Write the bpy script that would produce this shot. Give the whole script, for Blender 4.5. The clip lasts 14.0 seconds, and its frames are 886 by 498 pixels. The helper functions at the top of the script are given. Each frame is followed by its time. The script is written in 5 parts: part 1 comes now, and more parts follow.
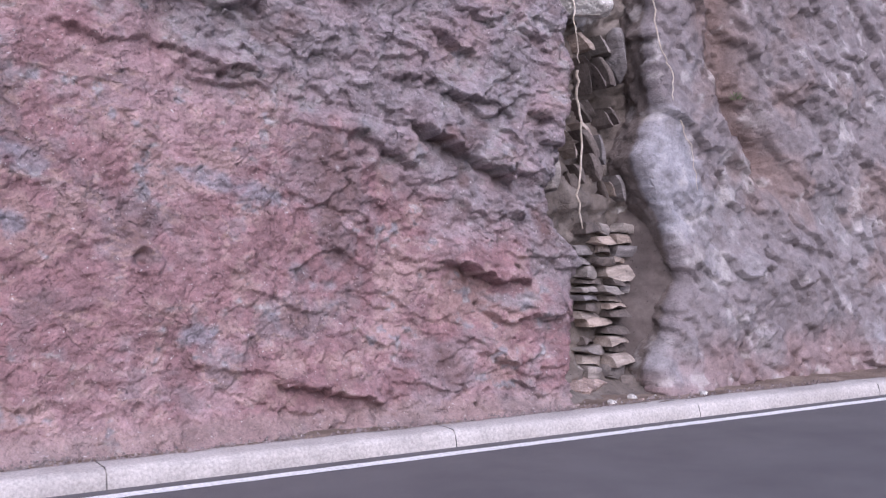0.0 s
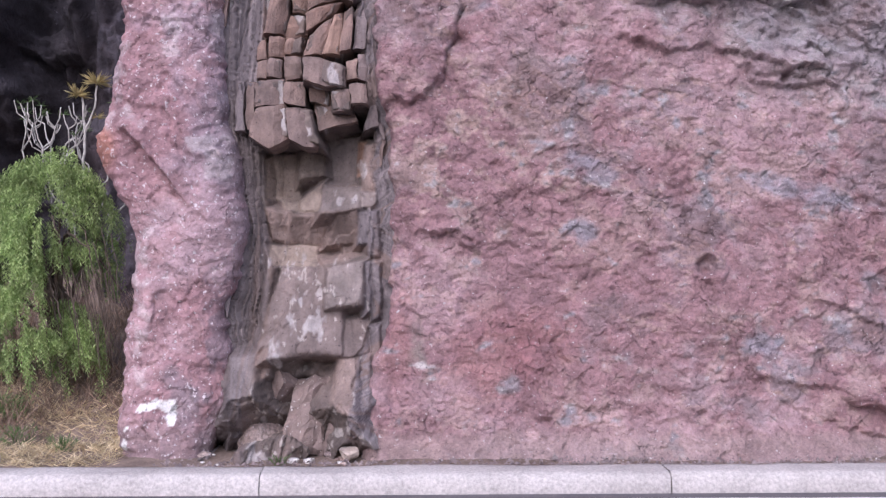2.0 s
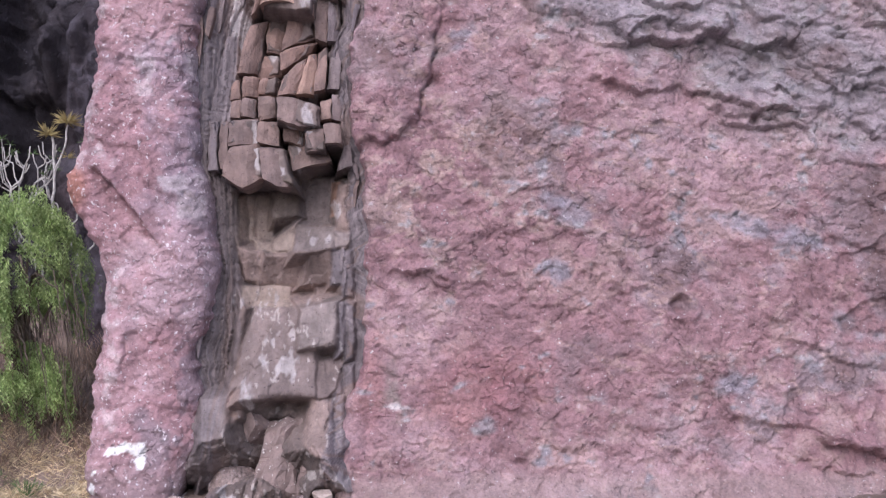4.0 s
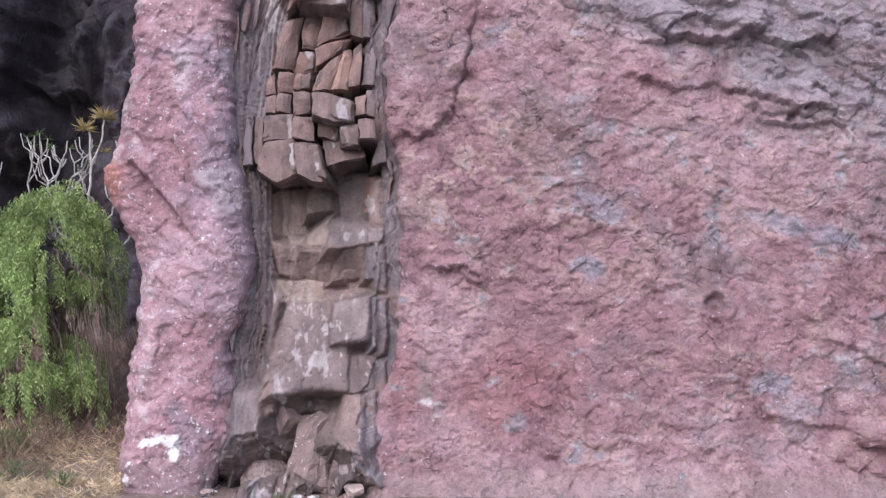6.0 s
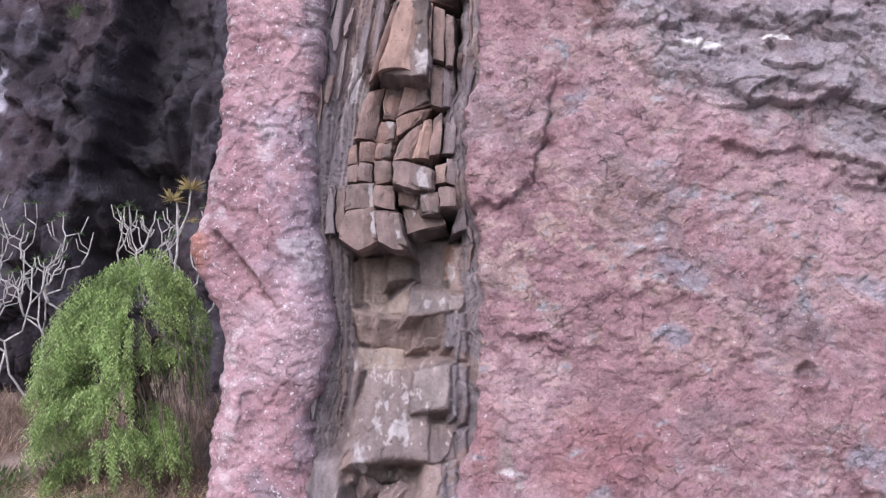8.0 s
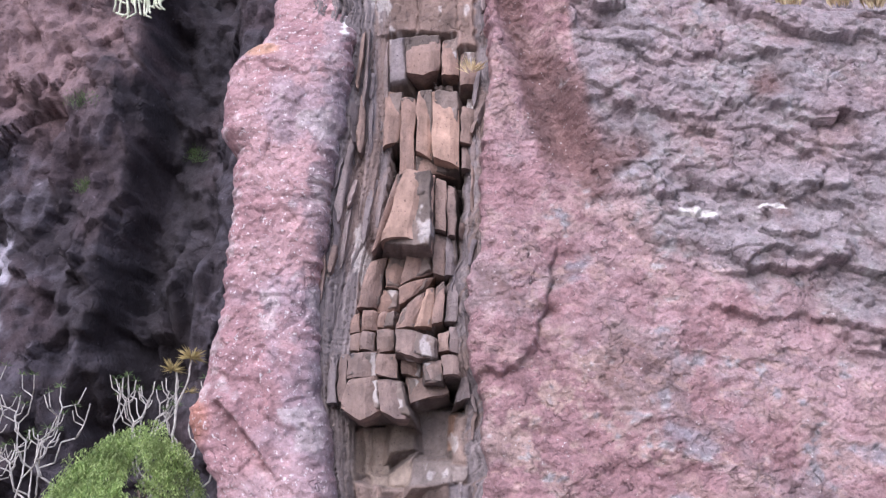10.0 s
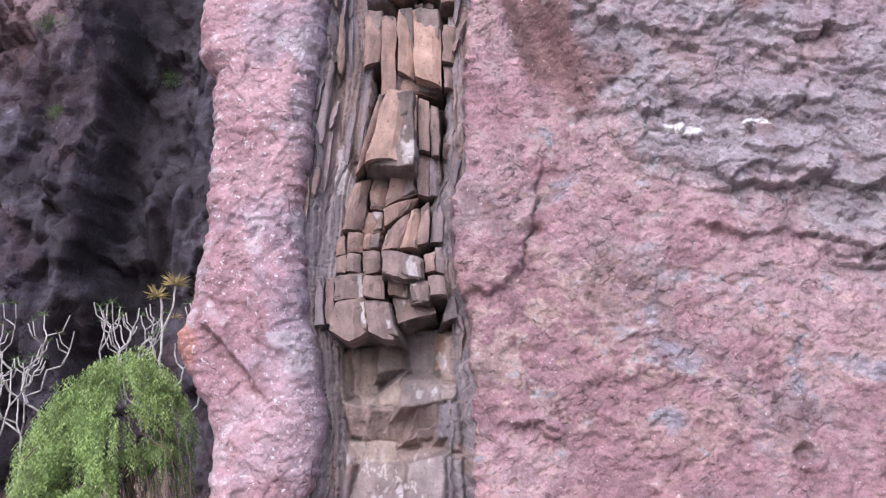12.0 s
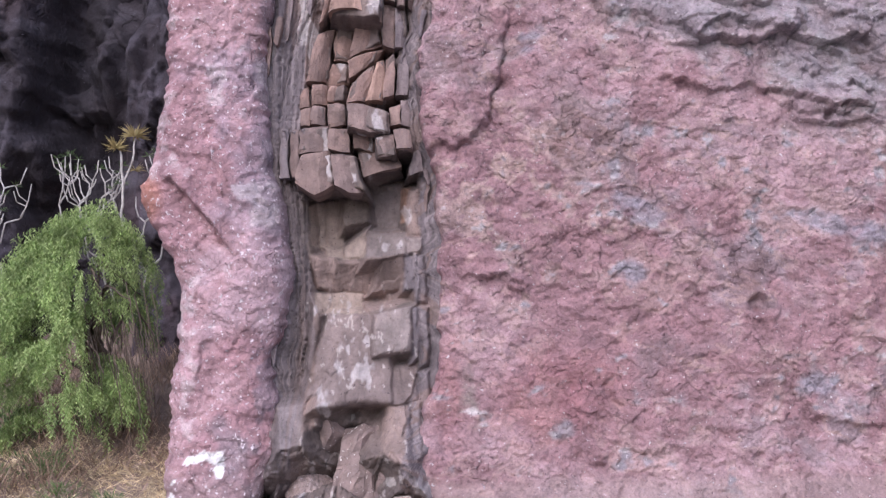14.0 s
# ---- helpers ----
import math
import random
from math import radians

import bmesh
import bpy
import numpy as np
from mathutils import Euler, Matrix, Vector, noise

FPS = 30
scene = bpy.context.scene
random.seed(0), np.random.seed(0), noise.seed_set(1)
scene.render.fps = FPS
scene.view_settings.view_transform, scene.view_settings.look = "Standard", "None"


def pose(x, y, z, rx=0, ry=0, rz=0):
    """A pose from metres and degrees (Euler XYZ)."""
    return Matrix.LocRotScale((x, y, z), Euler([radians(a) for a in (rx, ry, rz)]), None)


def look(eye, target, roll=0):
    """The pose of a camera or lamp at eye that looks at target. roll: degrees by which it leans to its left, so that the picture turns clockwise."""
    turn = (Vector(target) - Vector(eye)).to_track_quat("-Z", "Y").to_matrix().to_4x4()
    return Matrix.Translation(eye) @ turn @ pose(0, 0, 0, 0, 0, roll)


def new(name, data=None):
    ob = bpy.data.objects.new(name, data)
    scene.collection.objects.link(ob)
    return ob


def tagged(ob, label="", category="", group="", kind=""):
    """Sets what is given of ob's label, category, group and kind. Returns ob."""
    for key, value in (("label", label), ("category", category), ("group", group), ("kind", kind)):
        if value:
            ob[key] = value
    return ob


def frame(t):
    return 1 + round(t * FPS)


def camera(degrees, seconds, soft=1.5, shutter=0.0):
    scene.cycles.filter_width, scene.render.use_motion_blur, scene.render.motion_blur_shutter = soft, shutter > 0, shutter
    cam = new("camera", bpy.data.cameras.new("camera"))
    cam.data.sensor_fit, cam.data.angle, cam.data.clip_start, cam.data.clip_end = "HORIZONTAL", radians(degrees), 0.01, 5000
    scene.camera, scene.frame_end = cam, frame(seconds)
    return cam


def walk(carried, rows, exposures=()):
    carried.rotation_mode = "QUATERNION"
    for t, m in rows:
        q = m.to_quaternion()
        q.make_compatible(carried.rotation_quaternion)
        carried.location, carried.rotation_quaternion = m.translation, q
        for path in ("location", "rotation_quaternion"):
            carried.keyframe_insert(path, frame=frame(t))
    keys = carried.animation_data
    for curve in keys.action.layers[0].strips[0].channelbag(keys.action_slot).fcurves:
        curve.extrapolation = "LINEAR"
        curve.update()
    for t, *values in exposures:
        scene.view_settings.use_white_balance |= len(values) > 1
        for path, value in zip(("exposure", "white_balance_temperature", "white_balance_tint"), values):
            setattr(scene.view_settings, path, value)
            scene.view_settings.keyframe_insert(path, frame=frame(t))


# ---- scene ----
cam = camera(46.6, 14.0, 1.3)
PATH = [
    (0, (0.101, 0.279, 1.343), (1.171, 1.968, 1.388), -0.8),
    (0.5, (0.1, 0.311, 1.343), (1.02, 2.086, 1.392), -0.8),
    (1, (0.096, 0.332, 1.343), (0.658, 2.251, 1.395), -0.3),
    (1.5, (0.088, 0.342, 1.343), (0.313, 2.328, 1.399), -0.0),
    (2, (0.077, 0.346, 1.341), (0.148, 2.343, 1.408), 0.1),
    (2.5, (0.064, 0.349, 1.339), (0.116, 2.347, 1.425), 0.1),
    (3, (0.052, 0.355, 1.337), (0.117, 2.351, 1.448), 0.1),
    (3.5, (0.04, 0.362, 1.334), (0.149, 2.354, 1.47), 0.0),
    (3.7, (0.036, 0.364, 1.332), (0.17, 2.354, 1.477), -0.0),
    (5.8, (-0.013, 0.373, 1.278), (0.094, 2.364, 1.434), 0.5),
    (6, (-0.017, 0.376, 1.277), (0.065, 2.368, 1.431), 0.6),
    (6.5, (-0.025, 0.387, 1.273), (0.0, 2.381, 1.433), 0.7),
    (7, (-0.029, 0.396, 1.271), (-0.054, 2.388, 1.453), 0.8),
    (7.5, (-0.031, 0.403, 1.268), (-0.09, 2.389, 1.493), 0.9),
    (8, (-0.035, 0.408, 1.267), (-0.106, 2.387, 1.553), 0.9),
    (8.5, (-0.04, 0.412, 1.265), (-0.112, 2.377, 1.63), 0.9),
    (9, (-0.048, 0.415, 1.263), (-0.119, 2.36, 1.723), 0.9),
    (9.2, (-0.053, 0.416, 1.263), (-0.124, 2.352, 1.761), 0.8),
    (11.3, (-0.142, 0.446, 1.233), (-0.185, 2.332, 1.898), -0.1),
    (11.5, (-0.152, 0.447, 1.232), (-0.187, 2.351, 1.841), -0.3),
    (12, (-0.179, 0.443, 1.23), (-0.192, 2.388, 1.696), -0.8),
    (12.5, (-0.206, 0.436, 1.229), (-0.192, 2.408, 1.558), -1.1),
    (13, (-0.232, 0.429, 1.227), (-0.191, 2.415, 1.461), -1.2),
    (13.5, (-0.255, 0.427, 1.226), (-0.193, 2.417, 1.416), -1.1),
    (14, (-0.278, 0.428, 1.225), (-0.202, 2.418, 1.411), -1.0),
]
walk(cam, [(t, look(eye, target, roll)) for t, eye, target, roll in PATH],
     [(0, -0.06, 5620, 21), (2, 0.04, 5680, 20), (3.5, 0.08, 5690, 19), (7, 0.15, 5690, 18), (9, 0.33, 5680, 17), (11.5, 0.46, 5680, 17), (14, 0.17, 5700, 19)])

# ---- world and sun: open shade under a bright, hazy sky ----
world = bpy.data.worlds.new("sky")
scene.world = world
world.use_nodes = True
wn = world.node_tree
sky = wn.nodes.new("ShaderNodeTexSky")
sky.sky_type, sky.sun_disc = "NISHITA", False
sky.sun_elevation, sky.sun_rotation = radians(38), radians(200)
sky.air_density, sky.dust_density = 1.0, 3.0
wn.links.new(sky.outputs[0], wn.nodes["Background"].inputs[0])
wn.nodes["Background"].inputs[1].default_value = 0.15
sun_data = bpy.data.lights.new("sun", "SUN")
sun_data.energy, sun_data.angle, sun_data.color = 2.6, radians(60), (1.0, 0.93, 0.92)
sun = new("sun", sun_data)
sun.matrix_world = look((-3, -10, 8), (0, 0, 0))


# ---- numeric noise ----
def hash2(i, j, seed):
    h = (i.astype(np.int64) * 374761393 + j.astype(np.int64) * 668265263 + seed * 1442695041) & 0xFFFFFFFF
    h = ((h ^ (h >> 13)) * 1274126177) & 0xFFFFFFFF
    h = ((h ^ (h >> 16)) * 2246822519) & 0xFFFFFFFF
    return ((h ^ (h >> 15)) & 0xFFFFFF) / float(0xFFFFFF)


def vnoise(x, y, seed=0):
    i, j = np.floor(x), np.floor(y)
    u, v = x - i, y - j
    u, v = u * u * u * (u * (u * 6 - 15) + 10), v * v * v * (v * (v * 6 - 15) + 10)
    a, b, c, d = hash2(i, j, seed), hash2(i + 1, j, seed), hash2(i, j + 1, seed), hash2(i + 1, j + 1, seed)
    return (a + (b - a) * u + (c - a) * v + (a - b - c + d) * u * v) * 2 - 1


def fbm(x, y, octaves=4, seed=0, gain=0.5):
    total, amp = 0 * x, 1.0
    for k in range(octaves):
        total = total + amp * vnoise(x * 0.8 + y * 0.6 * (k % 2), y * 0.8 - x * 0.6 * (k % 2), seed + 17 * k)
        x, y, amp = x * 2.03 + 3.1, y * 2.03 - 1.7, amp * gain
    return total


def cells(x, y, seed=0):
    """Distance to the nearest and second nearest seed point, a random value of the cell and the place in it."""
    i, j = np.floor(x), np.floor(y)
    f1, f2 = np.full(x.shape, 9.0), np.full(x.shape, 9.0)
    val, px, py = np.zeros(x.shape), np.zeros(x.shape), np.zeros(x.shape)
    for di in (-1, 0, 1):
        for dj in (-1, 0, 1):
            a, b = i + di, j + dj
            dx, dy = a + hash2(a, b, seed) - x, b + hash2(a, b, seed + 5) - y
            d = np.hypot(dx, dy)
            near = d < f1
            f2 = np.where(near, f1, np.minimum(f2, d))
            val = np.where(near, hash2(a, b, seed + 9), val)
            px, py = np.where(near, -dx, px), np.where(near, -dy, py)
            f1 = np.where(near, d, f1)
    return f1, f2, val, px, py


def step(a, b, v):
    s = np.clip((v - a) / (b - a), 0, 1)
    return s * s * (3 - 2 * s)


def blob(x, z, cx, cz, rx, rz, turn=0.0):
    c, s = math.cos(radians(turn)), math.sin(radians(turn))
    u, v = (x - cx) * c + (z - cz) * s, (z - cz) * c - (x - cx) * s
    return np.exp(-(u / rx) ** 2 - (v / rz) ** 2)


def ledge(x, z, xs, zs, proud, fall, under=0.35):
    """A lip along the line xs, zs: rock above it stands proud, rock below it is undercut."""
    n = 0.05 * vnoise(x * 5 + zs[0], z * 0 + 3.3, 3) + 0.022 * vnoise(x * 17 + zs[0], z * 0 + 1.3, 4) + 0.012 * vnoise(x * 45, z * 6, 5)
    s = z - np.interp(x, xs, zs) - n
    w = step(xs[0] - 0.06, xs[0] + 0.12, x) * (1 - step(xs[-1] - 0.12, xs[-1] + 0.06, x))
    up = step(-0.012, 0.02, s) * np.exp(-np.maximum(s, 0) / fall)
    dn = (1 - step(-0.012, 0.0, s)) * np.exp(np.minimum(s, 0) / 0.07)
    broken = 1.0 if xs[-1] - xs[0] > 0.8 else 0.45
    w = w * np.clip(0.75 + broken * 1.1 * vnoise(x * 2.7 + zs[0], z * 0 + 2.2, 6) + 0.35 * vnoise(x * 11, z * 9, 7), 0.0, 1.4)
    return w * proud * (up - under * dn)


def cleft(x, z, xs, zs, depth, width, lift=0.0):
    """A steep cleft along the line xs, zs (zs falling or rising)."""
    order = np.argsort(zs)
    line = np.interp(z, np.array(zs)[order], np.array(xs)[order]) + 0.03 * vnoise(z * 9, x * 0, 8) + 0.016 * vnoise(z * 27, x * 0, 9)
    w = step(min(zs) - 0.05, min(zs) + 0.08, z) * (1 - step(max(zs) - 0.08, max(zs) + 0.05, z))
    s = x - line
    return w * (lift * (1 - step(-0.02, 0.005, s)) * np.exp(np.minimum(s, 0) / 0.14) - depth * np.exp(-(s / width) ** 2))


# ---- materials ----
def tree_of(name, rough=0.9):
    m = bpy.data.materials.new(name)
    m.use_nodes = True
    nt = m.node_tree
    b = nt.nodes["Principled BSDF"]
    b.inputs["Roughness"].default_value = rough
    b.inputs["Specular IOR Level"].default_value = 0.3
    return m, nt, b


def add(nt, kind, **inputs):
    n = nt.nodes.new(kind)
    for key, value in inputs.items():
        n.inputs[key.replace("_", " ")].default_value = value
    return n


def noise_node(nt, coord, scale, detail=6, rough=0.6):
    n = add(nt, "ShaderNodeTexNoise", Scale=scale, Detail=detail, Roughness=rough)
    nt.links.new(coord, n.inputs["Vector"])
    return n.outputs["Fac"]


def ramp(nt, fac, stops):
    n = nt.nodes.new("ShaderNodeValToRGB")
    e = n.color_ramp.elements
    while len(e) < len(stops):
        e.new(0.5)
    for el, (p, c) in zip(e, stops):
        el.position = p
        el.color = (c, c, c, 1) if isinstance(c, (int, float)) else (*c, 1)
    nt.links.new(fac, n.inputs[0])
    return n.outputs[0]


def mix(nt, kind, fac, a, b):
    n = nt.nodes.new("ShaderNodeMix")
    n.data_type, n.blend_type = "RGBA", kind
    for sock, v in ((n.inputs[0], fac), (n.inputs[6], a), (n.inputs[7], b)):
        if isinstance(v, (int, float)):
            sock.default_value = v
        elif isinstance(v, tuple):
            sock.default_value = (*v, 1)
        else:
            nt.links.new(v, sock)
    return n.outputs[2]


def bump(nt, b, height, strength, distance, before=None):
    n = add(nt, "ShaderNodeBump", Strength=strength, Distance=distance)
    nt.links.new(height, n.inputs["Height"])
    if before:
        nt.links.new(before, n.inputs["Normal"])
    nt.links.new(n.outputs[0], b.inputs["Normal"])
    return n.outputs[0]


def rock_material(name, tint=None, specks=0.73, speck_colour=(0.62, 0.57, 0.57), grain=1.0, stretch=(1, 1, 1), vary=0.0, relief=1.0, fleck=1.0):
    """Rough volcanic rock. Its large colour comes from the mesh's own mineral colours, or from one tint."""
    m, nt, b = tree_of(name, 0.92)
    co = nt.nodes.new("ShaderNodeTexCoord")
    mp = add(nt, "ShaderNodeMapping", Scale=stretch)
    nt.links.new(co.outputs["Object"], mp.inputs[0])
    v = mp.outputs[0]
    fine = co.outputs["Object"]
    if tint is None:
        at = nt.nodes.new("ShaderNodeAttribute")
        at.attribute_name = "tint"
        base = at.outputs["Color"]
    else:
        base = mix(nt, "MIX", ramp(nt, noise_node(nt, v, 4.0, 6, 0.65), [(0.3, 0.0), (0.68, 1.0)]), tint[0], tint[1])
    if vary:
        info = nt.nodes.new("ShaderNodeObjectInfo")
        base = mix(nt, "MULTIPLY", vary, base, ramp(nt, info.outputs["Random"], [(0, (0.55, 0.55, 0.62)), (0.5, (1.0, 0.95, 0.9)), (1, (1.35, 1.15, 1.0))]))
    base = mix(nt, "MULTIPLY", 1.0, base, ramp(nt, noise_node(nt, v, 7 * grain, 5), [(0.3, 0.72), (0.7, 1.25)]))
    base = mix(nt, "MULTIPLY", 1.0, base, ramp(nt, noise_node(nt, fine, 42 * grain, 5, 0.72), [(0.32, 1 - 0.42 * fleck), (0.5, 1.0), (0.7, 1 + 0.35 * fleck)]))
    # small pits suggested in colour only: dark flecks painted as their shade
    dark = ramp(nt, noise_node(nt, fine, 48 * grain, 4, 0.6), [(0.3, 1.0), (0.37, 0.0)])
    base = mix(nt, "MIX", dark, base, mix(nt, "MULTIPLY", 1.0, base, (0.45, 0.42, 0.46)))
    sp = ramp(nt, noise_node(nt, v, 30 * grain, 5, 0.65), [(specks - 0.05, 0.0), (specks + 0.02, 1.0)])
    base = mix(nt, "MIX", sp, base, speck_colour)
    nt.links.new(base, b.inputs["Base Color"])
    vo = add(nt, "ShaderNodeTexVoronoi", Scale=26 * grain)
    wob = add(nt, "ShaderNodeTexNoise", Scale=9 * grain, Detail=3)
    nt.links.new(fine, wob.inputs["Vector"])
    shift = nt.nodes.new("ShaderNodeVectorMath")
    shift.operation = "MULTIPLY_ADD"
    shift.inputs[1].default_value = (0.2, 0.2, 0.2)
    nt.links.new(wob.outputs["Color"], shift.inputs[0])
    nt.links.new(fine, shift.inputs[2])
    nt.links.new(shift.outputs[0], vo.inputs["Vector"])
    h0 = bump(nt, b, vo.outputs["Distance"], 0.32 * relief, 0.022)
    ed = add(nt, "ShaderNodeTexVoronoi", Scale=5 * grain)
    ed.feature = "DISTANCE_TO_EDGE"
    nt.links.new(shift.outputs[0], ed.inputs["Vector"])
    line = ramp(nt, ed.outputs["Distance"], [(0.0, 0.0), (0.05, 1.0)])
    some = ramp(nt, noise_node(nt, fine, 4 * grain, 3), [(0.52, 1.0), (0.62, 0.15)])
    h0 = bump(nt, b, mix(nt, "LIGHTEN", 1.0, line, some), 0.8 * relief, 0.02, h0)
    small = add(nt, "ShaderNodeTexVoronoi", Scale=17 * grain)
    small.feature = "DISTANCE_TO_EDGE"
    nt.links.new(shift.outputs[0], small.inputs["Vector"])
    chips = ramp(nt, small.outputs["Distance"], [(0.0, 0.0), (0.07, 1.0)])
    patchy = ramp(nt, noise_node(nt, fine, 6 * grain, 4), [(0.46, 0.0), (0.58, 1.0)])
    h0 = bump(nt, b, mix(nt, "LIGHTEN", 1.0, chips, patchy), 0.22 * relief, 0.01, h0)
    h1 = bump(nt, b, noise_node(nt, v, 18 * grain, 8, 0.66), 0.55 * relief, 0.045, h0)
    bump(nt, b, noise_node(nt, fine, 60 * grain, 6, 0.65), 0.35 * relief, 0.012, h1)
    return m


def plain_material(name, a, b_col, scale, rough=0.85, relief=0.3, fine=60.0):
    m, nt, b = tree_of(name, rough)
    co = nt.nodes.new("ShaderNodeTexCoord").outputs["Object"]
    base = mix(nt, "MIX", ramp(nt, noise_node(nt, co, scale), [(0.35, 0.0), (0.65, 1.0)]), a, b_col)
    base = mix(nt, "MULTIPLY", 1.0, base, ramp(nt, noise_node(nt, co, fine, 4, 0.7), [(0.3, 0.7), (0.7, 1.25)]))
    nt.links.new(base, b.inputs["Base Color"])
    bump(nt, b, noise_node(nt, co, fine, 5), relief, 0.01)
    return m


def leaf_material(name, a, b_col, thin=0.35):
    m, nt, b = tree_of(name, 0.55)
    geo = nt.nodes.new("ShaderNodeNewGeometry")
    base = mix(nt, "MIX", geo.outputs["Random Per Island"], a, b_col)
    co = nt.nodes.new("ShaderNodeTexCoord").outputs["Object"]
    base = mix(nt, "MULTIPLY", 1.0, base, ramp(nt, noise_node(nt, co, 6, 3), [(0.35, 0.6), (0.65, 1.3)]))
    nt.links.new(base, b.inputs["Base Color"])
    tr = nt.nodes.new("ShaderNodeBsdfTranslucent")
    nt.links.new(base, tr.inputs[0])
    mx = nt.nodes.new("ShaderNodeMixShader")
    mx.inputs[0].default_value = thin
    nt.links.new(b.outputs[0], mx.inputs[1])
    nt.links.new(tr.outputs[0], mx.inputs[2])
    nt.links.new(mx.outputs[0], nt.nodes["Material Output"].inputs[0])
    return m


RED_ROCK = rock_material("red_scoria_rock", specks=0.69, fleck=0.58, relief=1.3)
PILLAR_ROCK = rock_material("pillar_rock", specks=0.645, speck_colour=(0.66, 0.6, 0.62), fleck=0.5)
RIGHT_ROCK = rock_material("grey_scoria_rock", specks=0.74, fleck=0.38, relief=0.8)
SHADE_DARK_ROCK = rock_material("shade_toned_gully_rock", specks=0.72, speck_colour=(0.22, 0.2, 0.24), grain=0.7, fleck=0.6)
DYKE_BACK = rock_material("dyke_back_rock", specks=0.78, stretch=(1.6, 1, 0.5), grain=0.8, fleck=0.4, relief=0.6)
BLOCK_TAN = rock_material("tan_basalt", ((0.155, 0.117, 0.106), (0.275, 0.201, 0.175)), 0.76, stretch=(1.5, 1, 0.8), vary=0.25, relief=0.45, fleck=0.3)
BLOCK_RUST = rock_material("rusty_basalt", ((0.178, 0.129, 0.114), (0.325, 0.222, 0.184)), 0.77, stretch=(1.7, 1, 0.7), vary=0.25, relief=0.45, fleck=0.3)
BLOCK_PALE = rock_material("pale_grey_basalt", ((0.24, 0.195, 0.182), (0.35, 0.29, 0.27)), 0.74, stretch=(1.2, 1, 0.8), vary=0.25, relief=0.35, fleck=0.25)
BOULDER = rock_material("lichened_boulder", ((0.17, 0.13, 0.12), (0.27, 0.205, 0.185)), 0.66, (0.62, 0.58, 0.55), relief=0.45, fleck=0.35)
BLOCK_ORANGE = rock_material("orange_basalt", ((0.22, 0.15, 0.12), (0.44, 0.3, 0.24)), 0.78, stretch=(1.3, 1, 0.8), vary=0.2, relief=0.3, fleck=0.2)
BLOCK_YELLOW = rock_material("ochre_basalt", ((0.25, 0.2, 0.165), (0.43, 0.36, 0.31)), 0.7, stretch=(1.8, 1, 0.5), vary=0.4, relief=0.4, fleck=0.3)
BLOCK_GREY = rock_material("grey_slaty_basalt", ((0.145, 0.125, 0.128), (0.27, 0.232, 0.238)), 0.75, stretch=(2.2, 1, 0.5), vary=0.45, relief=0.5, fleck=0.35)
STONE_PALE = rock_material("pale_bedded_stone", ((0.19, 0.168, 0.157), (0.42, 0.385, 0.365)), 0.72, stretch=(0.6, 1, 2.5), vary=0.7, relief=0.7, fleck=0.45)
LICHEN = rock_material("white_lichen_crust", ((0.4, 0.36, 0.34), (0.78, 0.75, 0.72)), 0.6, (0.8, 0.78, 0.76), fleck=0.6)
MUD = rock_material("dried_mud", ((0.115, 0.095, 0.088), (0.17, 0.142, 0.13)), 0.9, grain=0.5, relief=0.35)
MUD_BANK = rock_material("mud_bank", specks=0.85, grain=0.5, relief=0.35, fleck=0.3)
CONCRETE = plain_material("kerb_concrete", (0.42, 0.385, 0.37), (0.56, 0.52, 0.5), 2.2, 0.9, 0.5, 45)
ASPHALT = plain_material("worn_asphalt", (0.125, 0.116, 0.122), (0.155, 0.145, 0.15), 1.2, 0.85, 0.5, 160)
WHITE_PAINT = plain_material("road_paint", (0.8, 0.79, 0.78), (0.88, 0.87, 0.86), 6, 0.7, 0.3, 30)
DIRT = plain_material("dry_dirt", (0.15, 0.11, 0.09), (0.28, 0.215, 0.175), 3, 0.95, 0.8, 35)
GRAVEL = rock_material("loose_stone", ((0.26, 0.2, 0.19), (0.42, 0.35, 0.33)), 0.66, vary=0.6)
LEAF = leaf_material("pepper_leaf", (0.2, 0.3, 0.09), (0.48, 0.59, 0.25))
LEAF_DULL = leaf_material("shrub_leaf", (0.07, 0.12, 0.05), (0.16, 0.22, 0.09))
LEAF_GOLD = leaf_material("yellowed_leaf", (0.36, 0.29, 0.12), (0.54, 0.46, 0.24))
STRAW = leaf_material("dry_straw", (0.5, 0.39, 0.22), (0.78, 0.66, 0.44), 0.2)
BRUSH = leaf_material("dead_brush", (0.17, 0.115, 0.09), (0.4, 0.29, 0.21), 0.15)
WEED = leaf_material("weed_leaf", (0.09, 0.16, 0.05), (0.2, 0.27, 0.12))
BARK = plain_material("bark", (0.09, 0.07, 0.055), (0.16, 0.125, 0.1), 9, 0.9, 0.8, 40)
PALE_STEM = plain_material("pale_stem", (0.3, 0.28, 0.26), (0.55, 0.53, 0.5), 9, 0.8, 0.4, 50)
ROOT = plain_material("bleached_root", (0.5, 0.42, 0.34), (0.7, 0.62, 0.54), 12, 0.8, 0.4, 60)
HANG_GREEN = plain_material("hanging_stem", (0.4, 0.44, 0.3), (0.62, 0.64, 0.52), 9, 0.7, 0.2, 60)


# ---- mesh helpers ----
def mesh_from(name, verts, faces, material, smooth=False):
    me = bpy.data.meshes.new(name)
    me.from_pydata(verts, [], faces)
    me.materials.append(material)
    if smooth:
        me.shade_smooth()
    return me


def part(name, bm, material, parent, label=""):
    me = bpy.data.meshes.new(name)
    bm.to_mesh(me)
    bm.free()
    me.materials.append(material)
    ob = new(name, me)
    ob.parent = parent
    return tagged(ob, label)


